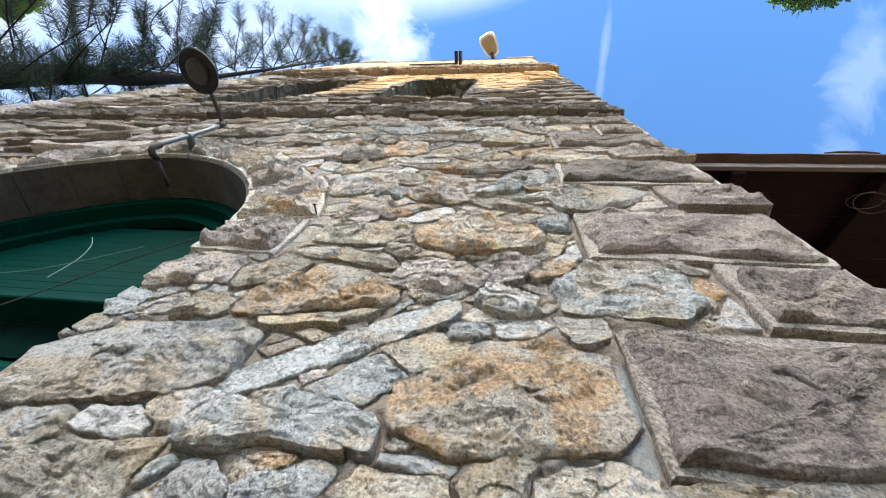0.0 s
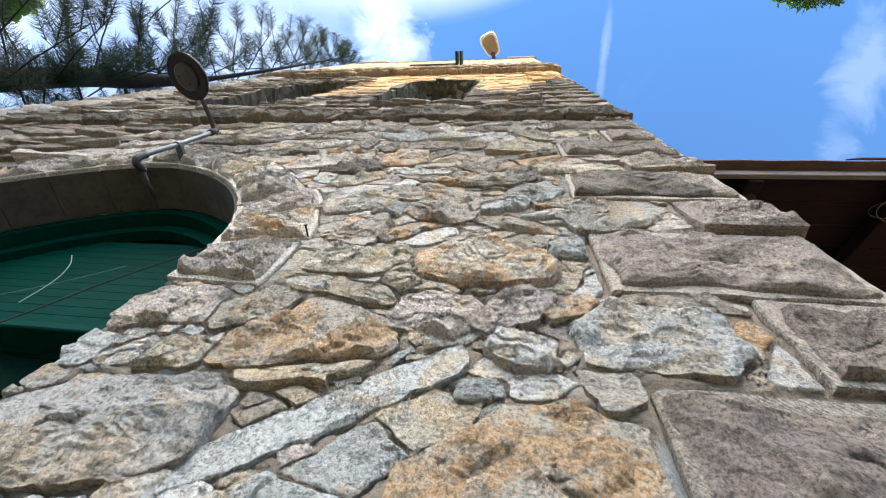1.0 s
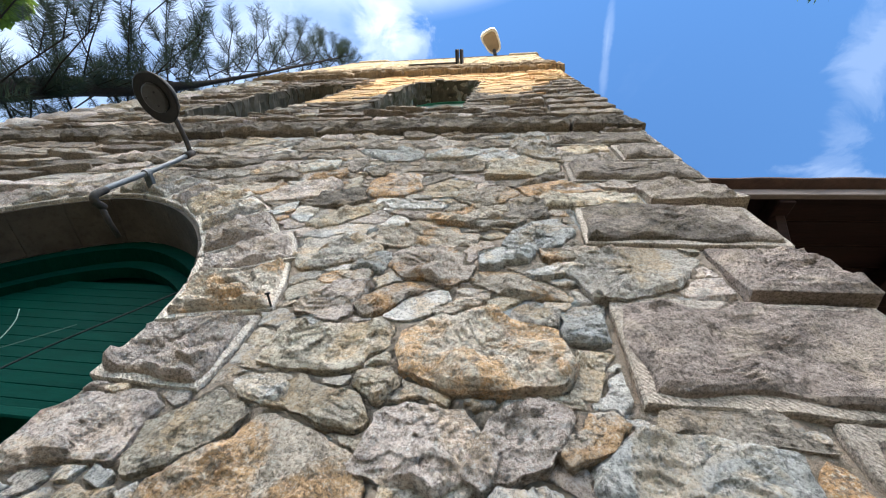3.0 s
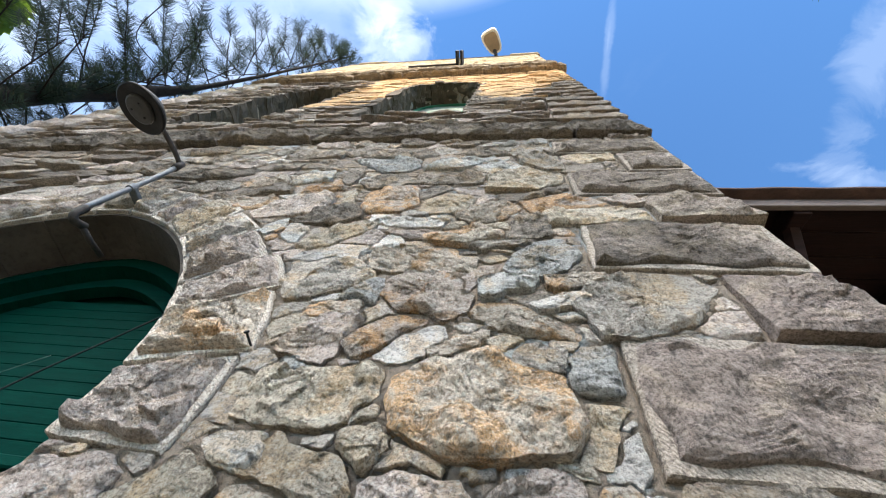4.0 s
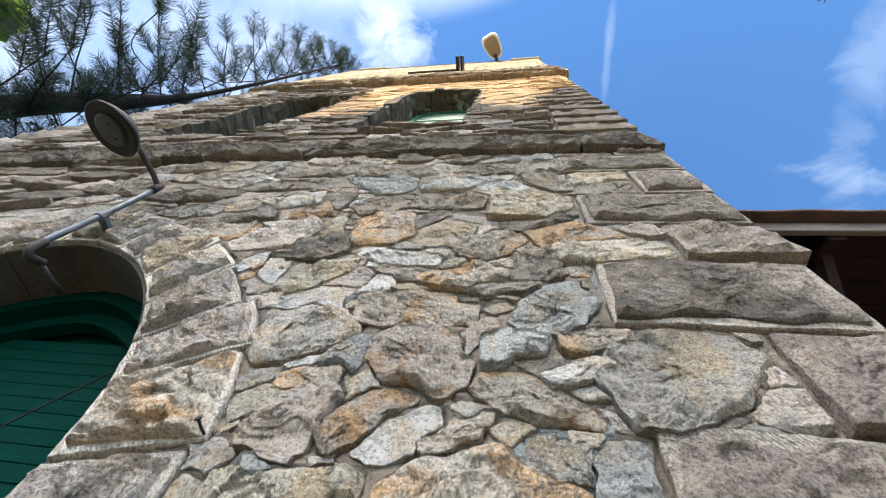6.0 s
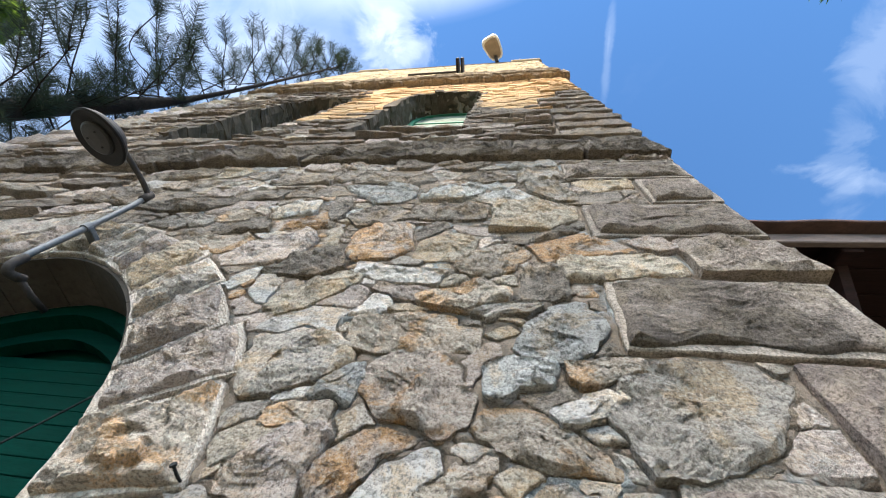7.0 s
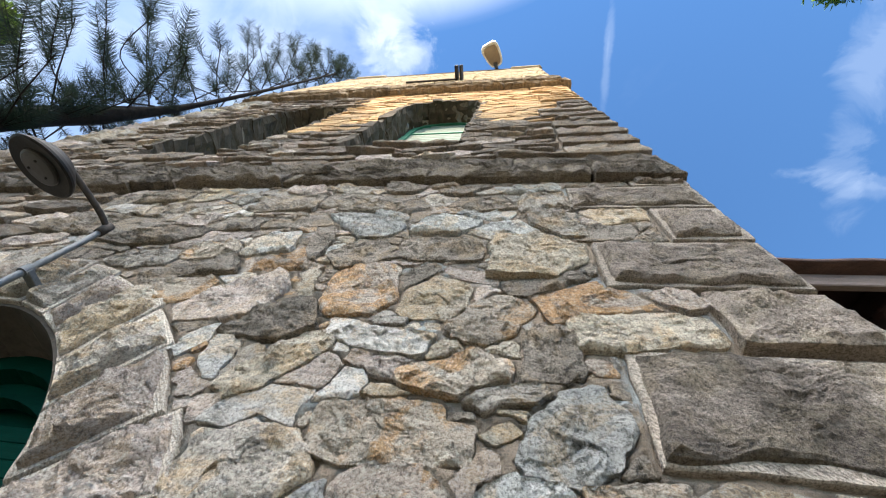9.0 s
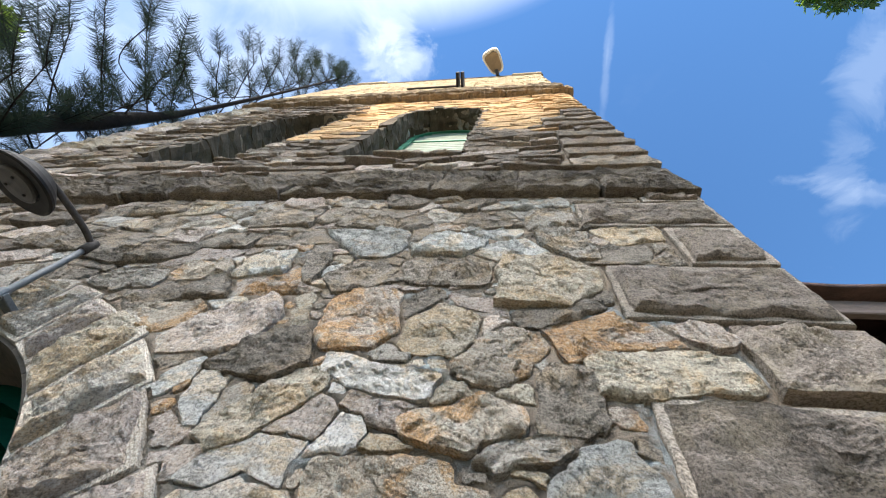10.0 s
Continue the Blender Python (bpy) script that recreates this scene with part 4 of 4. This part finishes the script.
# ---- right-hand roof ----
roof = tagged(new("porch_roof"), "dark timber eaves with a clay tile edge beside the tower", "roof")
roof.location = (1.12, 0.86, 3.17)
SLOPE = math.tan(radians(20))
bm = bmesh.new()
nx = 150
for y0, z0 in ((0.0, 0.0),):
    va, vb, vc, vd = [], [], [], []
    for i in range(nx + 1):
        x = i * 5.5 / nx
        wave = 0.005 * math.sin(x * 22) + 0.004 * math.sin(x * 3.1 + 1)
        va.append(bm.verts.new((x, 0, wave)))
        vb.append(bm.verts.new((x, 3.4, 3.4 * SLOPE + wave)))
        vc.append(bm.verts.new((x, 0, wave - 0.018)))
        vd.append(bm.verts.new((x, 3.4, 3.4 * SLOPE + wave - 0.018)))
    for i in range(nx):
        bm.faces.new((va[i], va[i + 1], vb[i + 1], vb[i]))
        bm.faces.new((vc[i], vd[i], vd[i + 1], vc[i + 1]))
        bm.faces.new((va[i], vc[i], vc[i + 1], va[i + 1]))
part("tile_sheet", bm, TILE, roof, "reddish-brown ribbed roof covering", smooth=True)
part("ridge_cap", tube_bm([(0.78, 0.0, 0.012), (0.84, -0.003, 0.018), (0.94, -0.003, 0.018), (1.0, 0.0, 0.012)], [0.003, 0.006, 0.006, 0.003], 8), TILE, roof)
part("fascia", box_bm(0.0, 5.5, 0.040, 0.062, -0.085, -0.022, 0.003), FASCIA, roof, "grey weathered fascia board")
for i in range(9):
    x = 0.40 + i * 0.62
    bm = box_bm(x - 0.03, x + 0.03, 0.065, 2.4, -0.10, -0.03, 0.004)
    for v in bm.verts:
        v.co.z += (v.co.y - 0.06) * SLOPE
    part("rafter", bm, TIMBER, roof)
for i in range(17):
    y = 0.07 + i * 0.135
    bm = box_bm(0.0, 5.5, y, y + 0.125, -0.030, -0.020, 0.002)
    for v in bm.verts:
        v.co.z += (v.co.y - 0.0) * SLOPE - 0.012 + 0.004 * (i % 2)
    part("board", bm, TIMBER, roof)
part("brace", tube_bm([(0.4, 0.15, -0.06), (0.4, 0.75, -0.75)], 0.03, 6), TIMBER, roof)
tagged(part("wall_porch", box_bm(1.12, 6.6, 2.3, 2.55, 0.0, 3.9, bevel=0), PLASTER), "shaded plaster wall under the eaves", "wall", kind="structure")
coil = tagged(new("wire_coil"), "loose coil of pale wire hanging under the eaves", "wire")
coil.location = (2.10, 1.06, 3.10)
pts = [(0.075 * math.cos(a) * (1 + 0.1 * math.sin(a * 0.7)), 0.045 * math.sin(a), 0.03 * math.sin(a * 0.5 + 1)) for a in np.linspace(0, 4.6 * math.pi, 60)]
part("loop", tube_bm(pts, 0.0018, 5), FASCIA, coil)
part("tail", tube_bm(bend([(0.07, 0, 0.0), (0.03, -0.02, 0.05), (0.01, -0.05, 0.09)]), 0.0018, 5), FASCIA, coil)

# ---- lamp on its pipe ----
wl = tagged(new("wall_lamp"), "round weathered lamp on a bent galvanised pipe arm", "lamp")
wl.location = (-0.90, 0.70, 2.75)
O = Vector(wl.location)


def rel(*pts):
    return [Vector(p) - O for p in pts]


part("pipe", tube_bm(rel((-0.846, 0.685, 2.455), (-0.86, 0.684, 2.53), (-0.885, 0.690, 2.68), (-0.925, 0.695, 2.90), (-0.942, 0.692, 3.0)), 0.0095, 12), PIPE, wl, "galvanised pipe along the wall", smooth=True)
part("elbow", tube_bm(rel(*bend([(-0.848, 0.685, 2.50), (-0.842, 0.686, 2.455), (-0.842, 0.705, 2.445), (-0.85, 0.735, 2.47)])), 0.0125, 12), RUST, wl, smooth=True)
part("drop_pipe", tube_bm(rel((-0.848, 0.73, 2.462), (-0.846, 0.78, 2.462), (-0.844, 0.84, 2.47)), 0.009, 10), RUST, wl, smooth=True)
part("clamp", tube_bm(rel((-0.889, 0.690, 2.700), (-0.894, 0.691, 2.728)), 0.0140, 12), PIPE, wl)
part("bracket", box_bm(-0.905 - O.x, -0.875 - O.x, 0.69 - O.y, 0.76 - O.y, 2.705 - O.z, 2.722 - O.z, 0.002), PIPE, wl)
part("collar", tube_bm(rel((-0.938, 0.693, 2.975), (-0.945, 0.690, 3.03)), 0.0150, 12), RUST, wl, smooth=True)
part("arm", tube_bm(rel(*bend([(-0.944, 0.690, 3.015), (-0.950, 0.63, 3.02), (-0.962, 0.50, 3.005), (-0.958, 0.455, 2.985), (-0.935, 0.432, 2.955)])), 0.0100, 12), RUST, wl, "brown iron arm", smooth=True)
disc_n = Vector((-0.142, 0.157, -0.979)).normalized()
disc_m = Matrix.Translation(Vector((-0.886, 0.442, 2.872)) - O) @ disc_n.to_track_quat("Z", "Y").to_matrix().to_4x4()


def lathe(profile, n=40):
    bm = bmesh.new()
    rings = [[bm.verts.new((r * math.cos(2 * math.pi * k / n), r * math.sin(2 * math.pi * k / n), z)) for k in range(n)] for r, z in profile]
    for a, b in zip(rings, rings[1:]):
        for k in range(n):
            bm.faces.new((a[k], a[(k + 1) % n], b[(k + 1) % n], b[k]))
    bm.faces.new(rings[0][::-1])
    bm.faces.new(rings[-1])
    bmesh.ops.recalc_face_normals(bm, faces=bm.faces[:])
    return bm


shell = part("housing", lathe([(0.03, -0.055), (0.055, -0.045), (0.085, -0.018), (0.096, -0.004), (0.098, 0.004), (0.092, 0.008), (0.060, 0.004), (0.02, 0.003)]), LAMP_BODY, None, "dark weathered dish")
part("lens", lathe([(0.056, 0.003), (0.056, 0.010), (0.050, 0.013), (0.02, 0.015), (0.004, 0.015)]), LENS, shell, "dusty round cover")
for a in (0.6, 2.7, 4.8):
    part("screw", lathe([(0.004, 0.012), (0.004, 0.018), (0.002, 0.019)], 8), BLACK, shell, loc=(0.03 * math.cos(a), 0.03 * math.sin(a), 0))
shell.parent = wl
shell.matrix_basis = disc_m
part("knuckle", tube_bm(rel((-0.935, 0.432, 2.955), (-0.915, 0.437, 2.925)), 0.016, 10), RUST, wl)

# ---- small things on the wall ----
nail = tagged(new("nail"), "bent black iron nail in a mortar joint", "nail")
nail.location = (0.0, 0.745, 2.012)
part("shank", tube_bm([(0, 0.03, 0), (0, 0, 0), (-0.003, -0.012, 0.004)], 0.0022, 6), BLACK, nail)
part("nail_head", tube_bm([(-0.003, -0.012, 0.004), (-0.0035, -0.015, 0.005)], 0.005, 8), BLACK, nail)
cable = tagged(new("cable"), "thin black cable slung across the doorway", "cable")
cable.location = (-0.70, 0.955, 2.06)
part("wire", tube_bm(bend([(-0.26, 0.0, -0.52), (-0.073, 0.0, -0.16), (0.0, 0.0, 0.0), (0.107, 0.0, 0.18), (0.20, 0.0, 0.34)]), 0.0026, 6), BLACK, cable)
thread = tagged(new("cobweb_thread"), "pale cobweb thread hanging before the door", "cobweb")
thread.location = (-0.92, 0.93, 2.17)
part("strand", tube_bm(bend([(0.0, 0, 0.0), (0.06, 0, -0.06), (0.11, 0, -0.15), (0.13, 0, -0.26)]), 0.0015, 5), PALE, thread)
part("strand", tube_bm(bend([(-0.25, 0, -0.28), (0.0, 0, -0.24), (0.13, 0, -0.16), (0.25, 0, -0.05)]), 0.0009, 5), PALE, thread)

# ---- on the tower top ----
fl = tagged(new("street_lamp"), "white lamp head with a yellowed cover on the tower top", "lamp")
fl.location = (0.02, 0.64, Z_TOP + 0.10)
part("post", tube_bm([(0, 0, 0), (-0.02, -0.06, 0.12), (-0.04, -0.12, 0.2)], 0.045, 8), RUST, fl)
hn = Vector((0.06, 0.25, -0.95)).normalized()
hm = Matrix.Translation((-0.10, -0.30, 0.22)) @ hn.to_track_quat("Z", "Y").to_matrix().to_4x4() @ pose(0, 0, 0, 0, 0, 12)


def pillow(hw, hh, z0, z1, inset):
    bm = bmesh.new()
    n = 32
    rows = []
    for s_, z_ in ((1 - inset, z0), (1.0, z0 + 0.3 * (z1 - z0)), (1.0, z1 - 0.1 * (z1 - z0)), (0.97, z1)):
        ring = []
        for k in range(n):
            a = 2 * math.pi * k / n
            c, q = math.cos(a), math.sin(a)
            e = (abs(c) ** 3.5 + abs(q) ** 3.5) ** (-1 / 3.5)
            taper = 1 - 0.18 * e * q
            ring.append(bm.verts.new((hw * s_ * e * c * taper, hh * s_ * e * q, z_)))
        rows.append(ring)
    for a, b in zip(rows, rows[1:]):
        for k in range(n):
            bm.faces.new((a[k], a[(k + 1) % n], b[(k + 1) % n], b[k]))
    bm.faces.new(rows[0][::-1])
    bm.faces.new(rows[-1])
    bmesh.ops.recalc_face_normals(bm, faces=bm.faces[:])
    return bm


hd = part("housing", pillow(0.20, 0.29, -0.17, 0.0, 0.35), WHITE, fl, "white enamelled housing", smooth=False)
hd.matrix_basis = hm
part("cover", pillow(0.155, 0.235, 0.002, 0.04, 0.0), AMBER, hd, "yellowed translucent cover")
sb = tagged(new("floodlight"), "small black finned floodlight on the parapet", "lamp")
sb.location = (-0.50, BY - 0.02, 9.4)
for x in (-0.05, 0.03):
    part("fin", box_bm(x - 0.018, x + 0.018, -0.24, 0.0, 0.0, 0.30, 0.006), BLACK, sb)
part("bar", box_bm(-0.95, -0.07, -0.035, 0.0, 0.05, 0.12, 0.006), RUST, sb, "rusty mounting rail along the wall")

# ---- conifer beside the tower ----


def conifer():
    t = tagged(new("conifer"), "dark conifer with bottle-brush sprays beside the tower", "tree")
    t.location = (-4.36, 0.60, 0.0)
    r = random.Random(4)
    top = 14.2
    part("trunk", tube_bm(bend([(0.05, -0.05, -0.05), (0.0, -0.10, 4.8), (0.0, 0.0, 6.2), (0.0, 0.08, 7.5), (0.06, 0.02, 10), (0.12, -0.14, top)], 6), [0.112 - 0.004 * min(i, 12) / 12 - 0.07 * min(max(i - 12, 0) / 7, 1.0) - 0.022 * max(i - 19, 0) / 11 for i in range(31)], 10), BARK, t, smooth=True)
    twig, needles, nf = bmesh.new(), [], []

    def spray(p, d, length, nl, dens):
        dens *= 0.62 if p[2] > 8 else 1.0
        p, d = Vector(p), Vector(d).normalized()
        bow = Vector((r.uniform(-0.22, 0.22), r.uniform(-0.05, 0.1), r.uniform(0.0, 0.25)))
        pts = []
        for i in range(6):
            pts.append(p + d * length * i / 5 + bow * length * (i / 5) ** 2)
        tube_bm(pts, [0.0065 * (1 - 0.13 * i) for i in range(6)], 5, twig, cap=False)
        ax = (pts[-1] - pts[0]).normalized()
        side = ax.cross(Vector((0, 0, 1))).normalized()
        up = ax.cross(side)
        for i in range(int(dens * length)):
            f = (i + r.random()) / int(dens * length)
            q = pts[0].lerp(pts[-1], f) + bow * length * (f * f - f)
            a = r.gauss(0, 0.65) + (math.pi if i % 2 else 0)
            out = (side * math.cos(a) + up * math.sin(a)) * 0.95 + ax * r.uniform(0.22, 0.50)
            out.normalize()
            ln = 1.3 * nl * r.uniform(0.8, 1.05) * min(0.5 + 2.0 * f, 1.0) * (1.0 - 0.8 * max(f - 0.7, 0))
            wv = out.cross(up).normalized() * 0.0026
            b = len(needles)
            mid = q + out * ln * 0.55 + ax * 0.012
            needles.extend((q - wv, q + wv, mid + wv * 0.8, mid - wv * 0.8, q + out * ln + ax * 0.045))
            nf.extend(((b, b + 1, b + 2, b + 3), (b + 3, b + 2, b + 4)))

    z = 3.9
    k = 0
    while z < top - 0.1:
        far = 1.0 if z < 7 else 0.72
        reach = 1.15 * min(1.0, (top - z) / 6.0 + 0.25) * far
        for i in range(4):
            a = i * 2 * math.pi / 4 + k * 0.63 + r.uniform(-0.2, 0.2)
            if math.sin(a) > 0.25 and r.random() < 0.2:
                continue
            d = Vector((math.cos(a), math.sin(a), r.uniform(0.05, 0.35)))
            if -4.36 + d.x * reach > -3.95 and math.sin(a) > -0.2:
                continue
            ln = reach * r.uniform(0.75, 1.1)
            o = Vector((0, 0, z + r.uniform(-0.08, 0.08)))
            tip = o + d * ln
            tube_bm([o, o.lerp(tip, 0.5) - Vector((0, 0, 0.04)), tip], [0.011, 0.008, 0.005], 5, twig, cap=False)
            for q in range(r.choice((1, 2, 2))):
                f = r.uniform(0.3, 1.0)
                sd = Vector((0.5 * d.x + r.uniform(-0.5, 0.5), 0.4 * d.y - 0.8, r.uniform(-0.2, 0.5))).normalized()
                spray(o.lerp(tip, f), sd, r.uniform(0.34, 0.60) * far, r.uniform(0.10, 0.135), 290)
            spray(tip - d * 0.1, 0.5 * d + Vector((r.uniform(-0.3, 0.3), -0.8, 0.1)), 0.55 * far, 0.125, 300)
        # short sprays that crowd round the stem
        for i in range(15 if z < 5.4 else 9 if z < 7.5 else 2):
            a = r.uniform(0, 2 * math.pi)
            if math.cos(a) > 0.2 and math.sin(a) > -0.1:
                continue
            d = Vector((math.cos(a), math.sin(a), r.uniform(0.1, 0.8)))
            spray(Vector((0, -0.02, z)) + d * 0.08, d, r.uniform(0.26, 0.46), r.uniform(0.09, 0.13), 330)
        z += r.uniform(0.24, 0.36) if z < 6.5 else r.uniform(0.34, 0.50)
        k += 1
    tube_bm(bend([(-0.02, 0.0, 7.2), (-0.67, -0.64, 7.45), (-0.07, -1.05, 7.5)]), 0.008, 5, twig, cap=False)
    spray((-0.12, -1.02, 7.5), (0.75, -0.66, 0.0), 0.62, 0.19, 260)
    tagged(part("branchwork", twig, BARK, t), "dark branches and twigs", kind="stuff")
    ob = raw_part("needles", [tuple(v) for v in needles], nf, NEEDLE, t)
    tagged(ob, "dark green bottle-brush needles", kind="stuff")


conifer()

# ---- broad-leaved trees ----
s_y = -sun_dir.y


def on_wall(p):
    """Where the tree's shadow falls on the front wall."""
    t = (FACE - p.y) / s_y
    return p.x - sun_dir.x * t, p.z - sun_dir.z * t


def broad_tree(name, label, base, blobs, leaf, count, seed, edge=None):
    t = tagged(new("broadleaf_tree"), label, "tree", "broad-leaved trees")
    t.location = base
    B = Vector(base)
    r = random.Random(seed)
    tops = [Vector(b[0]) for b in blobs]
    fork = Vector((0, 0, 0.45 * min(p.z for p in tops)))
    part("trunk", tube_bm(bend([(0, 0, -0.1), (0.1, 0.05, fork.z * 0.5), fork], 5), [0.34 - 0.012 * i for i in range(11)], 10), BARK, t, smooth=True)
    for p in tops:
        e = p - B
        part("limb", tube_bm(bend([fork, fork.lerp(e, 0.5) + Vector((r.uniform(-0.4, 0.4), r.uniform(-0.4, 0.4), 0.3)), e], 5), [0.17 - 0.015 * i for i in range(11)], 7), BARK, t, smooth=True)
    vs, fs = [], []
    tries = 0
    while len(fs) < count and tries < count * 12:
        tries += 1
        c, rad = r.choice(blobs)
        d = Vector((r.gauss(0, 1), r.gauss(0, 1), r.gauss(0, 1))).normalized() * r.uniform(0.35, 1.0) ** 0.5
        p = Vector(c) + Vector((d.x * rad[0], d.y * rad[1], d.z * rad[2]))
        if noise.noise(p * 0.9) < -0.32:
            continue
        if edge:
            xw, zw = on_wall(p)
            if zw > edge(xw) + 0.5 * noise.noise(Vector((xw * 1.3, zw * 1.3, 2))):
                continue
        s_ = leaf * r.uniform(0.6, 1.2)
        u = Vector((r.uniform(-1, 1), r.uniform(-1, 1), r.uniform(-0.6, 0.6))).normalized()
        v = u.orthogonal().normalized()
        p = p - B
        b = len(vs)
        vs += [tuple(p), tuple(p + u * s_ * 0.45 + v * s_ * 0.28), tuple(p + u * s_), tuple(p + u * s_ * 0.45 - v * s_ * 0.28)]
        fs.append((b, b + 1, b + 2, b + 3))
    tagged(raw_part("crown", vs, fs, LEAF, t), "green leafy crown", kind="stuff")


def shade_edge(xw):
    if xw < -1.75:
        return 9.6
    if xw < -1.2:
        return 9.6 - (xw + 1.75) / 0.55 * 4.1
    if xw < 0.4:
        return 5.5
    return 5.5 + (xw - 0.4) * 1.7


# unseen tree added to block the sun, crown trimmed to shade_edge
ft = 20.0 / s_y
fx, fz = sun_dir.x * ft, sun_dir.z * ft
broad_tree("broadleaf_tree", "unseen leafy tree added in front of the tower to shade its lower wall", (fx - 1.5, FACE - 20.5, 0.0),
           [((fx + x, FACE - 20.0 + y, fz + z), rad) for x, y, z, rad in ((-0.3, 0, 3.4, (3.0, 1.6, 2.8)), (-3.8, -0.3, 4.6, (3.0, 1.7, 4.4)), (1.0, 0.4, 1.2, (2.4, 1.6, 3.2)), (-1.0, 0.2, 0.2, (4.4, 1.7, 2.6)),
            (-6.0, 0, 4.0, (2.4, 1.6, 4.4)), (0.6, 0.3, 4.6, (2.0, 1.4, 2.2)), (-2.0, -0.2, -2.0, (5.0, 1.8, 2.0)))], 0.45, 15000, 3, shade_edge)
broad_tree("broadleaf_tree", "leafy tree with a bough reaching over the porch", (9.0, -3.5, 0.0),
           [((6.75, -0.75, 12.3), (0.95, 0.62, 0.8)), ((8.6, -2.6, 12.4), (2.2, 1.7, 1.6))], 0.16, 5200, 5)
broad_tree("broadleaf_tree", "leafy tree behind the conifer", (-13.0, -2.5, 0.0),
           [((-9.35, -0.95, 8.95), (0.75, 0.5, 0.6)), ((-12.0, -2.2, 9.5), (2.2, 1.5, 1.6))], 0.16, 3800, 6)
